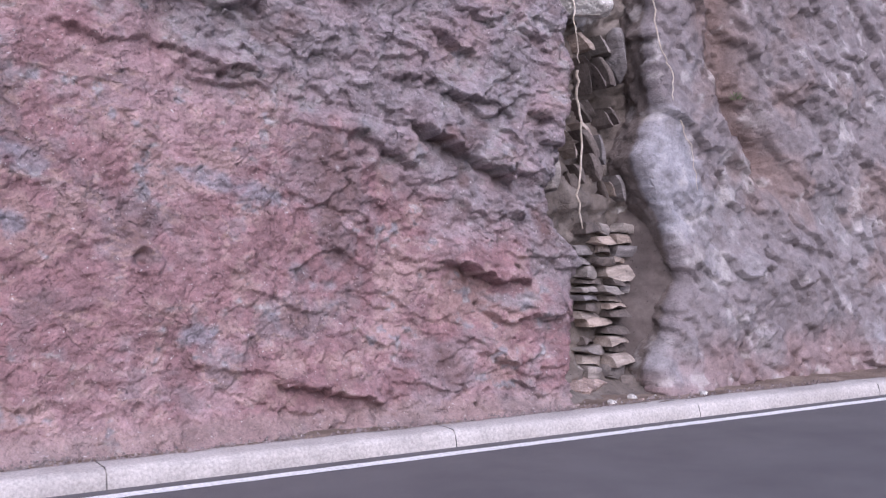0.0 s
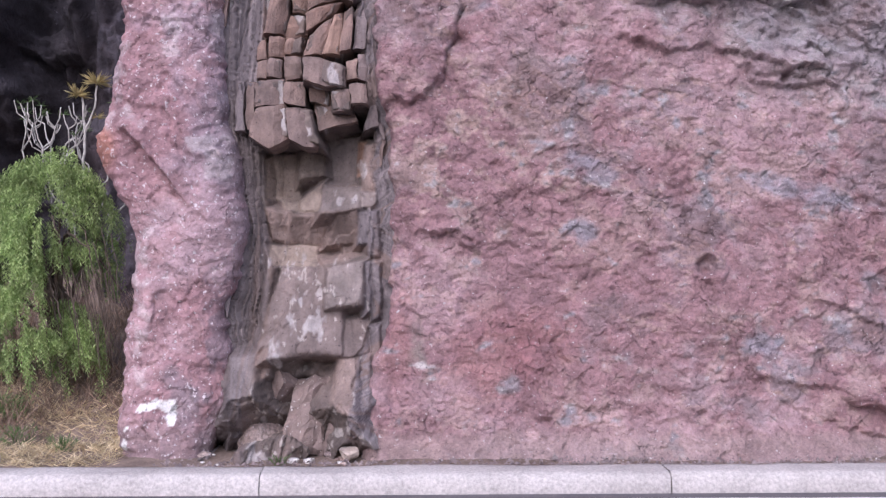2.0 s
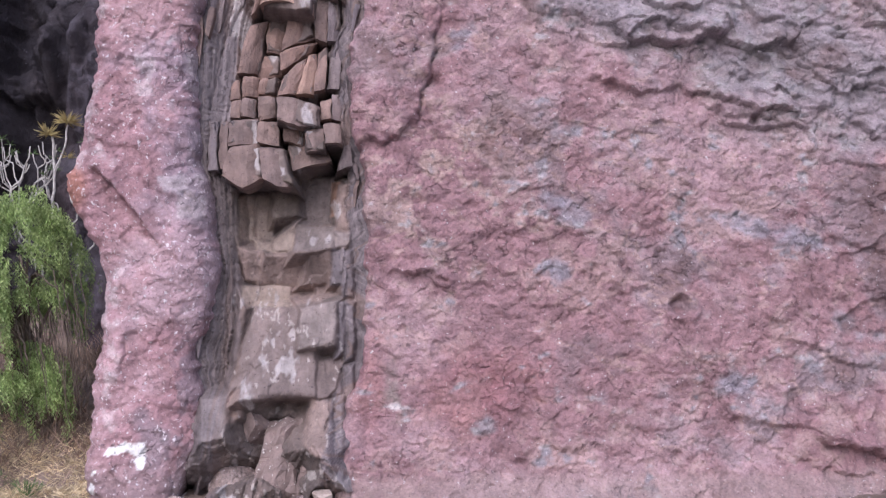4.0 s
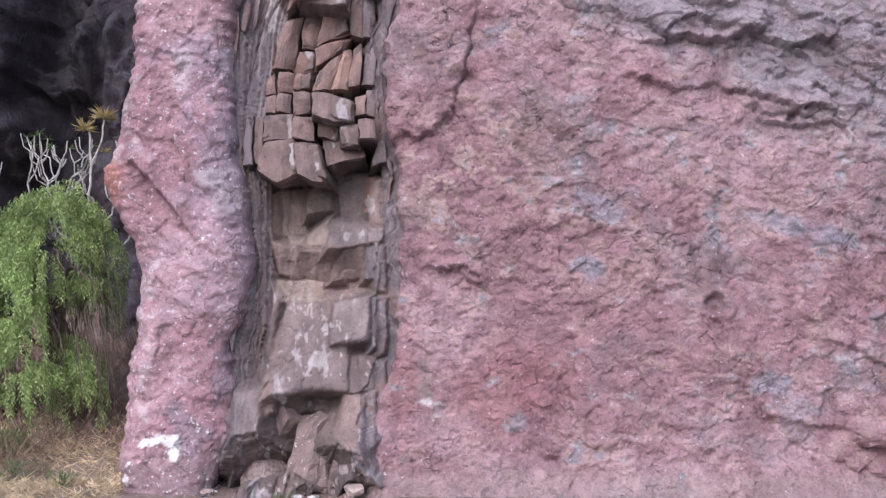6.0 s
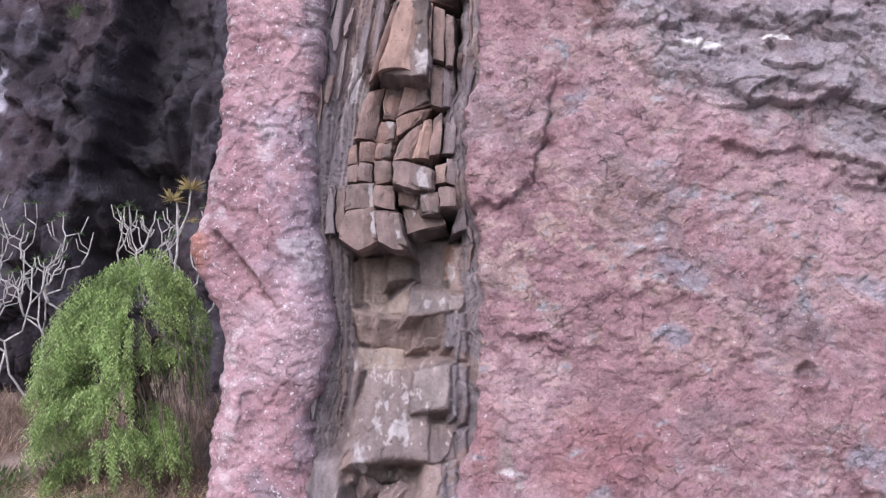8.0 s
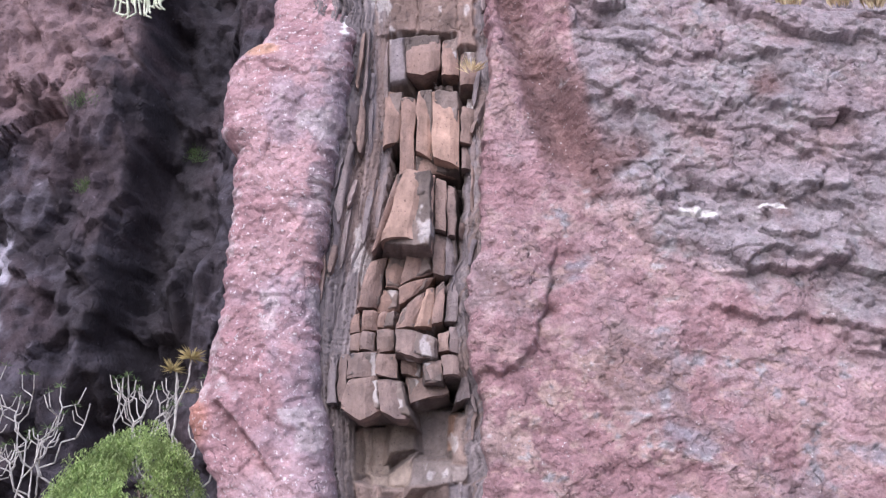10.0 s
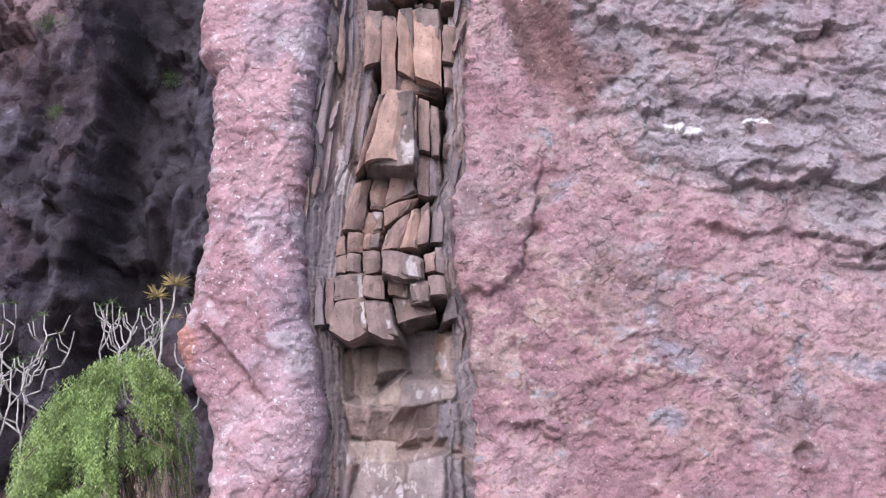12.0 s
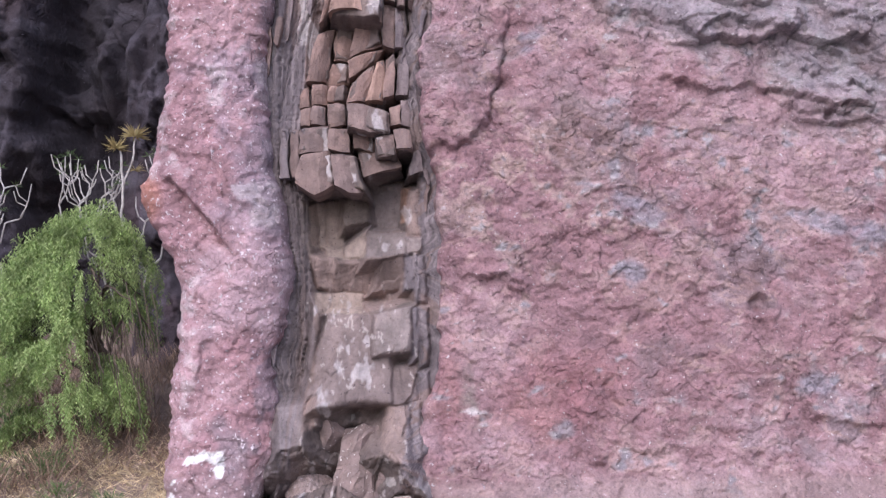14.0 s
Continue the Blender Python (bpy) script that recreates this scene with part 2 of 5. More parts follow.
def child(name, me, parent, label=""):
    ob = new(name, me)
    ob.parent = parent
    return tagged(ob, label)


def empty(name, label, category, group="", kind=""):
    return tagged(new(name), label, category, group, kind)


def grid_mesh(name, X, Y, Z, material, tint=None):
    """A sheet of rows by columns of points, with its mineral colours."""
    r, c = X.shape
    me = bpy.data.meshes.new(name)
    idx = np.arange(r * c).reshape(r, c)
    quads = np.stack([idx[:-1, :-1], idx[:-1, 1:], idx[1:, 1:], idx[1:, :-1]], -1).reshape(-1, 4)
    me.vertices.add(r * c)
    me.vertices.foreach_set("co", np.stack([X, Y, Z], -1).astype(np.float32).ravel())
    me.loops.add(quads.size)
    me.loops.foreach_set("vertex_index", quads.ravel().astype(np.int32))
    me.polygons.add(len(quads))
    me.polygons.foreach_set("loop_start", (np.arange(len(quads)) * 4).astype(np.int32))
    me.polygons.foreach_set("use_smooth", np.ones(len(quads), dtype=bool))
    me.update(calc_edges=True)
    if tint is not None:
        at = me.attributes.new("tint", "FLOAT_COLOR", "POINT")
        rgba = np.concatenate([tint.reshape(-1, 3), np.ones((r * c, 1))], 1)
        at.data.foreach_set("color", rgba.astype(np.float32).ravel())
    me.materials.append(material)
    return me


def lay(base, colour, w):
    return base + (np.array(colour) - base) * np.clip(w, 0, 1)[..., None]


def formation(name, left, right, z0, z1, front, depth, radius, relief, colour, material, res=0.018, sides=(True, True)):
    """A mass of rock between the edge lines left(z) and right(z), rounded at its edges and running back on both sides."""
    zs = np.arange(z0, z1 + res, res)
    span = float(np.max(right(zs) - left(zs)))
    nf, ns = int(span / res), int(depth / (res * 1.6))
    q = np.concatenate([np.linspace(-1, 0, ns, endpoint=False) if sides[0] else [], np.linspace(0, 1, nf), np.linspace(1, 2, ns + 1)[1:] if sides[1] else []])
    Q, Z = np.meshgrid(q, zs)
    L, R = left(zs)[:, None], right(zs)[:, None]
    f = np.clip(Q, 0, 1)
    back = np.maximum(np.maximum(-Q, Q - 1), 0) * depth
    X = L + (R - L) * f
    dl, dr = (X - L), (R - X)
    e = 0 * X
    nx = 0 * X
    for d, sign, on in ((dl, -1, sides[0]), (dr, 1, sides[1])):
        if on:
            k = np.clip(1 - d / radius, 0, 1)
            e = np.maximum(e, radius * (1 - np.sqrt(np.maximum(1 - k * k, 0))))
            nx = nx + sign * np.where(back > 0, (np.sign(Q - 0.5) == sign) * 1.0, k * k)
    U = X + np.where(Q < 0, -back, np.where(Q > 1, back, 0))
    Y = front(X, Z) + e + back
    X = X - np.sign(Q - 0.5) * back * 0.05
    out = relief(U, Z)
    ny = np.sqrt(np.maximum(1 - np.minimum(nx * nx, 1), 0))
    out_side = 0.6 * out
    X2 = X + nx * out_side
    Y2 = Y - ny * out
    return grid_mesh(name, X2, Y2, Z, material, colour(U, Z, out))


# ---- the main red face ----
def main_left(z):
    return np.interp(z, [0, 0.6, 1.2, 1.7, 2.4, 3.15, 3.8, 5, 6.4], [-0.24, -0.17, -0.07, -0.05, -0.05, -0.18, -0.1, 0.0, 0.06]) + 0.03 * vnoise(z * 5, z * 0, 31) + 0.015 * vnoise(z * 17, z * 0, 32)


def main_right(z):
    return np.interp(z, [0, 0.7, 1.34, 2.1, 3.0, 3.8, 6.4], [5.98, 6.05, 6.2, 5.92, 6.17, 6.15, 6.1]) + 0.05 * vnoise(z * 4, z * 0, 33) + 0.02 * vnoise(z * 15, z * 0, 34)


def main_front(x, z):
    foot = 0.24 * np.exp(-np.maximum(z - 0.08, 0) / 0.14)
    top = 0.9 * step(5.55, 6.3, z + 0.15 * fbm(x * 1.5, z * 0, 2, 40)) * step(0.8, 2.2, x)
    return 7.62 + 0.012 * z - foot + top - 0.06 * step(4.0, 6.0, x)


def grey_zone(x, z):
    line = np.interp(x, [0.5, 0.75, 1.1, 2.0, 3.0, 4.0, 5.2, 6.2], [7.5, 4.4, 3.75, 3.2, 2.85, 2.25, 1.85, 1.0])
    return step(-0.3, 0.35, z - line + 0.3 * fbm(x * 1.6, z * 1.6, 4, 50))


def plates(x, z, seed, dip, sx, sz):
    c, s = math.cos(radians(dip)), math.sin(radians(dip))
    u, v = (x * c + z * s) / sx, (z * c - x * s) / sz
    wob = 0.35
    f1, f2, val, px, py = cells(u + wob * fbm(x * 3, z * 3, 3, seed + 1), v + wob * fbm(x * 3, z * 3, 3, seed + 2), seed)
    lip = (val - 0.5) + 0.55 * np.clip(0.3 - py, -0.5, 0.7) * val
    crack = 1 - step(0.0, 0.13, f2 - f1)
    return lip, crack


def facets(x, z, seed, sx, sz, dip=0.0, wob=0.4):
    """Broken planes: every cell is a flat face with its own tilt."""
    c, s = math.cos(radians(dip)), math.sin(radians(dip))
    u, v = (x * c + z * s) / sx, (z * c - x * s) / sz
    f1, f2, val, px, py = cells(u + wob * fbm(x * 1.1 / sx, z * 1.1 / sz, 3, seed + 1), v + wob * fbm(x * 1.1 / sx, z * 1.1 / sz, 3, seed + 2), seed)
    other = (val * 7.31) % 1.0
    return (val - 0.5) + 1.3 * px * (other - 0.5) + 1.3 * py * (0.25 - (val * 13.7) % 1.0)


def pits(x, z, seed, scale):
    f1, f2, val, px, py = cells(x * scale, z * scale, seed)
    return -1.0 * (val > 0.72) * np.maximum(0, 1 - (f1 / 0.38) ** 2)


def rough_skin(x, z, seed):
    a = fbm(x * 5.5, z * 6.5, 6, seed, 0.58)
    b = 1 - np.abs(fbm(x * 3.0 + 5, z * 4.0, 5, seed + 3, 0.55)) * 1.5
    c = fbm(x * 24, z * 30, 4, seed + 5, 0.7)
    o = 0.012 * a + 0.012 * np.maximum(b, -1) + 0.007 * c
    for scale, amp, k in ((6.5, 0.03, 11), (13.0, 0.018, 12), (24.0, 0.009, 13)):
        wx, wz = x * scale + 0.5 * vnoise(x * scale * 0.7, z * scale * 0.7, seed + 30 + k), z * scale * 1.25 + 0.5 * vnoise(x * scale * 0.7, z * scale * 0.7, seed + 40 + k)
        f1, f2, val, px, py = cells(wx, wz, seed + k)
        where = step(-0.25, 0.45, vnoise(x * 1.7, z * 1.7, seed + 50 + k) + 0.6 * vnoise(x * 5, z * 5, seed + 60 + k))
        o = o + amp * where * ((val - 0.5) * 0.8 - 0.75 * py * val + 0.5 * px * (val - 0.5) - 0.3 * (1 - step(0.0, 0.12, f2 - f1)))
    return o


def main_relief(x, z):
    g = np.maximum(grey_zone(x, z), 0.55 * step(2.6, 3.8, x))
    o = 0.07 * fbm(x * 0.9, z * 0.9, 3, 60) + 0.68 * rough_skin(x, z, 61)
    lip, crack = plates(x, z, 65, -22, 0.62, 0.3)
    o = o + (0.012 + 0.03 * g) * lip - (0.004 + 0.008 * g) * crack
    lip, crack = plates(x, z, 67, -15, 0.24, 0.12)
    o = o + (0.004 + 0.01 * g) * lip - (0.003 + 0.004 * g) * crack
    o = o + 0.018 * pits(x, z, 69, 7.0) + 0.012 * pits(x + 3, z, 70, 14.0)
    o = o + 0.085 * g * facets(x, z, 71, 0.42, 0.27, -20) + (0.006 + 0.014 * g) * facets(x, z, 73, 0.15, 0.1, -25) + 0.006 * facets(x, z, 75, 0.06, 0.045, -15)
    # the round lump beside the dyke and the cleft that frees it
    o = o + 0.12 * blob(x, z, 0.12, 2.98, 0.26, 0.42) + 0.05 * blob(x, z, 0.2, 3.5, 0.2, 0.3)
    o = o + cleft(x, z, [0.5, 0.47, 0.4, 0.33], [3.6, 3.3, 3.08, 2.78], 0.03, 0.012, 0.045)
    o = o + ledge(x, z, [-0.1, 0.1, 0.2, 0.34], [2.66, 2.62, 2.66, 2.8], 0.05, 0.25, 0.5)
    o = o - 0.09 * blob(x, z, 0.43, 3.09, 0.07, 0.05)
    # the dark red hollow that runs up beside the dyke
    o = o - 0.24 * blob(x + 0.1 * (z - 4.65), z, 0.45, 5.05, 0.17, 1.2, 14) + 0.08 * blob(x, z, 0.75, 4.6, 0.12, 0.5, 10)
    # lips high on the grey part
    o = o + ledge(x, z, [1.75, 1.95, 2.2, 2.45, 2.65], [3.52, 3.42, 3.37, 3.4, 3.46], 0.09, 0.3)
    o = o - 0.13 * blob(x, z, 2.38, 3.14, 0.14, 0.18, -30)
    o = o + ledge(x, z, [1.55, 1.9, 2.15, 2.3], [3.12, 3.06, 3.04, 3.08], 0.05, 0.18)
    o = o - 0.12 * blob(x, z, 1.5, 4.06, 0.2, 0.07, -25)
    o = o + ledge(x, z, [1.7, 2.1, 2.7, 3.3], [4.1, 4.0, 4.02, 3.9], 0.03, 0.3)
    o = o + ledge(x, z, [0.85, 1.4, 2.1, 3.0], [4.75, 4.62, 4.66, 4.5], 0.03, 0.3)
    o = o + ledge(x, z, [1.0, 1.9, 2.6, 3.2], [5.25, 5.1, 5.2, 5.05], 0.035, 0.25)
    o = o + ledge(x, z, [2.3, 2.8, 3.3, 3.9], [3.05, 2.9, 2.86, 2.72], 0.05, 0.2)
    o = o + ledge(x, z, [2.9, 3.4, 4.1], [3.35, 3.28, 3.1], 0.09, 0.25)
    # the plates above the lower road end
    o = o + ledge(x, z, [4.45, 4.62, 5.05, 5.45], [2.56, 2.45, 2.33, 2.13], 0.17, 0.33, 0.6)
    o = o + cleft(x, z, [4.5, 4.53], [2.75, 2.45], 0.08, 0.03)
    o = o + ledge(x, z, [4.7, 4.85, 5.05], [3.4, 3.3, 3.22], 0.13, 0.2)
    o = o + ledge(x, z, [4.12, 4.35, 4.6, 5.15, 5.6], [1.62, 1.5, 1.42, 1.31, 1.24], 0.15, 0.26, 0.6)
    o = o + ledge(x, z, [3.75, 3.95, 4.15], [1.75, 1.68, 1.66], 0.06, 0.12)
    o = o + ledge(x, z, [5.15, 5.4, 5.7, 6.0], [1.0, 0.92, 0.95, 0.9], 0.08, 0.16)
    o = o + ledge(x, z, [3.2, 3.5, 3.9, 4.5, 5.0], [0.5, 0.42, 0.37, 0.28, 0.3], 0.1, 0.2)
    o = o + cleft(x, z, [3.05, 2.98], [0.9, 0.68], 0.05, 0.025)
    o = o + ledge(x, z, [4.9, 5.2, 5.6], [1.9, 1.82, 1.86], 0.06, 0.15)
    o = o + ledge(x, z, [4.0, 4.5, 5.0, 5.6], [3.0, 2.92, 2.86, 2.7], 0.07, 0.2)
    # the curled nodule and the small knob
    r = np.hypot(x - 3.98, (z - 2.37) * 1.1)
    o = o + 0.05 * np.exp(-((r - 0.17) / 0.05) ** 2) - 0.04 * np.exp(-((r - 0.09) / 0.03) ** 2)
    r = np.hypot((x - 2.23) * 0.9, z - 1.47) + 0.02 * fbm(x * 9, z * 9, 3, 78)
    o = o + 0.05 * np.exp(-((r - 0.085) / 0.035) ** 2) - 0.05 * np.exp(-((r - 0.03) / 0.025) ** 2)
    # small lips on the smooth red part
    o = o + ledge(x, z, [2.55, 2.9, 3.2, 3.5], [0.66, 0.6, 0.56, 0.44], 0.03, 0.12)
    o = o + ledge(x, z, [0.25, 0.45, 0.6], [1.68, 1.66, 1.6], 0.04, 0.09)
    o = o + ledge(x, z, [3.85, 4.0, 4.2], [1.8, 1.74, 1.7], 0.07, 0.12)
    o = o + ledge(x, z, [5.0, 5.4, 5.8], [0.62, 0.56, 0.6], 0.06, 0.14)
    o = o + ledge(x, z, [2.9, 3.2, 3.45], [3.05, 3.0, 2.9], 0.06, 0.14)
    o = o + ledge(x, z, [0.85, 0.97, 1.1], [1.42, 1.37, 1.4], 0.05, 0.1)
    o = o + ledge(x, z, [1.0, 1.08, 1.17], [2.05, 1.98, 2.03], 0.05, 0.1)
    o = o + ledge(x, z, [0.1, 0.35, 0.65], [1.75, 1.66, 1.5], 0.03, 0.08)
    o = o + cleft(x, z, [1.14, 1.18, 1.28], [0.98, 0.82, 0.7], 0.04, 0.025)
    return o


RED = (0.3, 0.18, 0.19)
PINK = (0.395, 0.27, 0.283)
GREY = (0.305, 0.275, 0.293)
TAN = (0.44, 0.315, 0.28)
BLUE = (0.28, 0.265, 0.305)


def main_colour(x, z, o):
    n1, n2, n3 = fbm(x * 1.1, z * 1.1, 4, 80), fbm(x * 2.3, z * 2.3, 5, 81), fbm(x * 5, z * 6, 4, 82) * 0.7 + 0.6 * fbm(x * 15, z * 17, 3, 83)
    c = np.zeros(x.shape + (3,)) + np.array(RED)
    c = lay(c, PINK, step(-0.3, 0.7, n1 + 0.6 * n3) * 0.8)
    c = lay(c, GREY, step(0.0, 0.8, n2 + 0.35 * n3 + 0.06 * (x - 2.2)) * 0.5)
    c = lay(c, TAN, step(0.05, 0.7, n3 + 0.6 * n2) * (0.95 * blob(x, z, 0.45, 2.35, 0.6, 0.85) + 0.8 * blob(x, z, 1.35, 1.95, 0.35, 0.14, -18)) * 1.1)
    c = lay(c, TAN, step(0.3, 0.9, n3 - n2) * 0.4)
    vein = 1 - np.abs(fbm(x * 1.5 + 0.5 * z, z * 2.2 + 0.4 * x, 5, 87, 0.6))
    c = lay(c, (0.47, 0.33, 0.29), step(0.9, 0.99, vein) * step(-0.3, 0.4, n2 + 0.3 * n3) * 0.65 * step(4.5, 3.0, x))
    c = lay(c, GREY, grey_zone(x, z) * (0.72 + 0.3 * n2))
    c = lay(c, (0.35, 0.32, 0.318), grey_zone(x, z) * step(0.2, 0.8, n3) * 0.55)
    deep = blob(x, z, 0.75, 0.85, 0.45, 0.4) + 0.8 * blob(x, z, 0.0, 0.9, 0.16, 0.5) + 0.5 * blob(x, z, 1.7, 1.2, 0.5, 0.4)
    c = lay(c, (0.29, 0.128, 0.135), step(0.25, 0.8, deep + 0.25 * n3) * 0.55)
    for cx, cz, rx, rz, turn, colour in ((1.42, 2.17, 0.24, 0.12, -25, BLUE), (1.36, 1.71, 0.14, 0.1, -20, BLUE), (0.16, 0.92, 0.09, 0.24, 8, (0.27, 0.235, 0.21)), (3.0, 2.0, 0.5, 0.1, -12, BLUE), (0.66, 3.42, 0.14, 0.14, 0, BLUE), (3.6, 1.3, 0.4, 0.14, -20, GREY), (2.6, 0.9, 0.14, 0.12, 0, BLUE), (5.4, 1.1, 0.3, 0.1, -8, GREY), (0.85, 0.62, 0.1, 0.08, 0, GREY)):
        c = lay(c, colour, step(0.2, 0.95, blob(x, z, cx, cz, rx, rz, turn) + 0.5 * n3 - 0.15) * 0.75)
    # dark red of the hollow, with its deep shade painted into the colour
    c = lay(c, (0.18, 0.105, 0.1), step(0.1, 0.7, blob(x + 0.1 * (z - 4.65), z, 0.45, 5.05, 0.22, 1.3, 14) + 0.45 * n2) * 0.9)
    c = lay(c, (0.72, 0.68, 0.66), step(0.45, 0.7, blob(x, z, 1.55, 3.83, 0.17, 0.05, -6) + 0.3 * n3) + step(0.5, 0.7, blob(x, z, 2.08, 3.88, 0.16, 0.025, -4) + 0.2 * n3))
    c = lay(c, (0.6, 0.54, 0.52), step(0.5, 0.8, blob(x, z, 0.17, 0.76, 0.07, 0.04) + 0.3 * n3))
    c = lay(c, (0.5, 0.46, 0.46), step(0.62, 0.95, vnoise(x * 19, z * 21, 85) * 0.6 + 0.4 * n3) * 0.7)
    c = lay(c, (0.34, 0.26, 0.245), (1 - step(0.2, 0.34, z + 0.06 * n3)) * 0.6)
    return c


cliff = empty("cliff", "weathered red and grey volcanic cliff with rough cracked face", "cliff")
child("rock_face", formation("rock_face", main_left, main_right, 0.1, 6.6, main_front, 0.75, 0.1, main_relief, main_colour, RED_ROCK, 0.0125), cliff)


# ---- the slender red pillar left of the dyke ----
def pillar_left(z):
    return np.interp(z, [0, 0.19, 0.97, 1.3, 1.7, 2.0, 2.3, 2.4, 2.65, 3.2, 3.8, 4.4, 4.6, 4.95, 5.15, 5.42, 5.6, 6.6],
                     [-1.9, -1.96, -1.94, -1.9, -1.9, -2.02, -2.19, -2.17, -2.06, -1.97, -1.98, -1.99, -2.12, -2.1, -2.08, -1.88, -1.82, -1.75]) + 0.015 * vnoise(z * 8, z * 0, 101) + 0.012 * vnoise(z * 25, z * 0, 102)


def pillar_right(z):
    return np.interp(z, [0, 0.2, 0.5, 1.13, 1.35, 1.75, 2.2, 2.9, 3.6, 4.4, 5.0, 6.6], [-1.35, -1.28, -1.15, -1.2, -1.15, -1.09, -1.15, -1.26, -1.27, -1.16, -1.1, -1.05]) + 0.02 * vnoise(z * 6, z * 0, 103) + 0.01 * vnoise(z * 20, z * 0, 104)


def pillar_front(x, z):
    return 7.62 + 0.012 * z - 0.08 * np.exp(-z / 0.3) + 0.22 * step(5.3, 5.75, z + 0.1 * fbm(x * 3, z * 0, 2, 105))


def pillar_relief(x, z):
    o = 0.035 * fbm(x * 2, z * 1.2, 3, 110) + 0.5 * rough_skin(x, z, 111)
    lip, crack = plates(x, z, 113, -35, 0.4, 0.26)
    o = o + 0.022 * lip - 0.007 * crack + 0.014 * pits(x, z, 114, 9)
    o = o + 0.012 * facets(x, z, 116, 0.16, 0.2, 20) + 0.008 * facets(x, z, 117, 0.07, 0.06)
    o = o + ledge(x, z, [-1.98, -1.9, -1.68, -1.45], [2.42, 2.38, 2.14, 1.93], 0.09, 0.3, 0.5)
    o = o + 0.05 * blob(x, z, -1.6, 4.95, 0.3, 0.3) - 0.05 * blob(x, z, -1.75, 5.35, 0.4, 0.05)
    o = o - 0.03 * blob(x, z, -1.42, 3.35, 0.12, 0.35)
    return o


def stroke(x, z, pts, width):
    d = np.full(x.shape, 9.0)
    for (ax, az), (bx, bz) in zip(pts[:-1], pts[1:]):
        t = np.clip(((x - ax) * (bx - ax) + (z - az) * (bz - az)) / ((bx - ax) ** 2 + (bz - az) ** 2), 0, 1)
        d = np.minimum(d, np.hypot(x - ax - t * (bx - ax), z - az - t * (bz - az)))
    return step(0.0, 0.012, width - d + 0.018 * fbm(x * 24, z * 24, 3, 120))


def pillar_colour(x, z, o):
    n1, n2, n3 = fbm(x * 1.6, z * 1.1, 4, 121), fbm(x * 3, z * 2.4, 5, 122), fbm(x * 7, z * 7, 4, 123)
    c = np.zeros(x.shape + (3,)) + np.array((0.33, 0.198, 0.212))
    c = lay(c, (0.42, 0.275, 0.287), step(-0.1, 0.6, n1 + 0.4 * n3) * 0.85)
    c = lay(c, (0.32, 0.26, 0.3), step(0.0, 0.8, n2 + 1.2 * (x + 1.62)) * 0.6)
    c = lay(c, (0.25, 0.215, 0.24), step(0.35, 0.8, n3 + 4.0 * (x + 1.42)) * 0.5)
    c = lay(c, (0.48, 0.33, 0.342), step(2.3, 1.5, z + 0.3 * n1) * step(-0.6, 0.3, n2) * 0.5)
    c = lay(c, (0.4, 0.19, 0.14), step(0.3, 0.8, blob(x, z, -2.15, 2.3, 0.2, 0.25)) * 0.8)
    c = lay(c, (0.6, 0.53, 0.53), step(0.6, 1.0, n3 + 0.4 * n2) * 0.4)
    c = lay(c, (0.5, 0.3, 0.19), step(0.4, 0.8, blob(x, z, -1.8, 5.25, 0.2, 0.1)) * 0.7)
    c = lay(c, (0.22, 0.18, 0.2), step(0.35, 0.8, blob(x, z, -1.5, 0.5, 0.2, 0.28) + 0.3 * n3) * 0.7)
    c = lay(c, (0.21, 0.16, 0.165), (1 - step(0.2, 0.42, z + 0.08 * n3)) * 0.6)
    white = stroke(x, z, [(-1.76, 0.47), (-1.66, 0.495), (-1.56, 0.47), (-1.555, 0.375)], 0.042)
    white = np.maximum(white, stroke(x, z, [(-1.63, 0.75), (-1.635, 0.69)], 0.011))
    white = np.maximum(white, stroke(x, z, [(-1.86, 0.33), (-1.88, 0.31)], 0.012))
    white = np.maximum(white, stroke(x, z, [(-1.88, 0.22), (-1.87, 0.2)], 0.02))
    white = np.maximum(white, stroke(x, z, [(-1.15, 5.75), (-1.17, 5.55), (-1.13, 5.3)], 0.03) * step(-0.3, 0.2, n3))
    return lay(c, (0.78, 0.76, 0.74), white)


pillar = empty("rock_pillar", "slender pink volcanic rock pillar with white paint smear", "rock")
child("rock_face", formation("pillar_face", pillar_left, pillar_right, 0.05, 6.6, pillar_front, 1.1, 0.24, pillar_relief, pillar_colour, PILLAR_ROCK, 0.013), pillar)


# ---- the grey cliff beyond the second dyke ----
def far_left(z):
    return np.interp(z, [0, 0.37, 0.7, 1.21, 1.5, 1.78, 2.17, 2.51, 2.92, 3.5, 6.0], [7.3, 7.36, 7.55, 7.78, 7.74, 7.62, 7.36, 7.25, 7.52, 7.48, 7.6]) + 0.03 * vnoise(z * 5, z * 0, 131) + 0.006 * vnoise(z * 17, z * 0, 132)


def far_right(z):
    return 14.0 + 0 * z


def far_front(x, z):
    return 7.78 + 0.02 * z + 0.12 * step(7.6, 9.5, x) - 0.1 * np.exp(-z / 0.3)


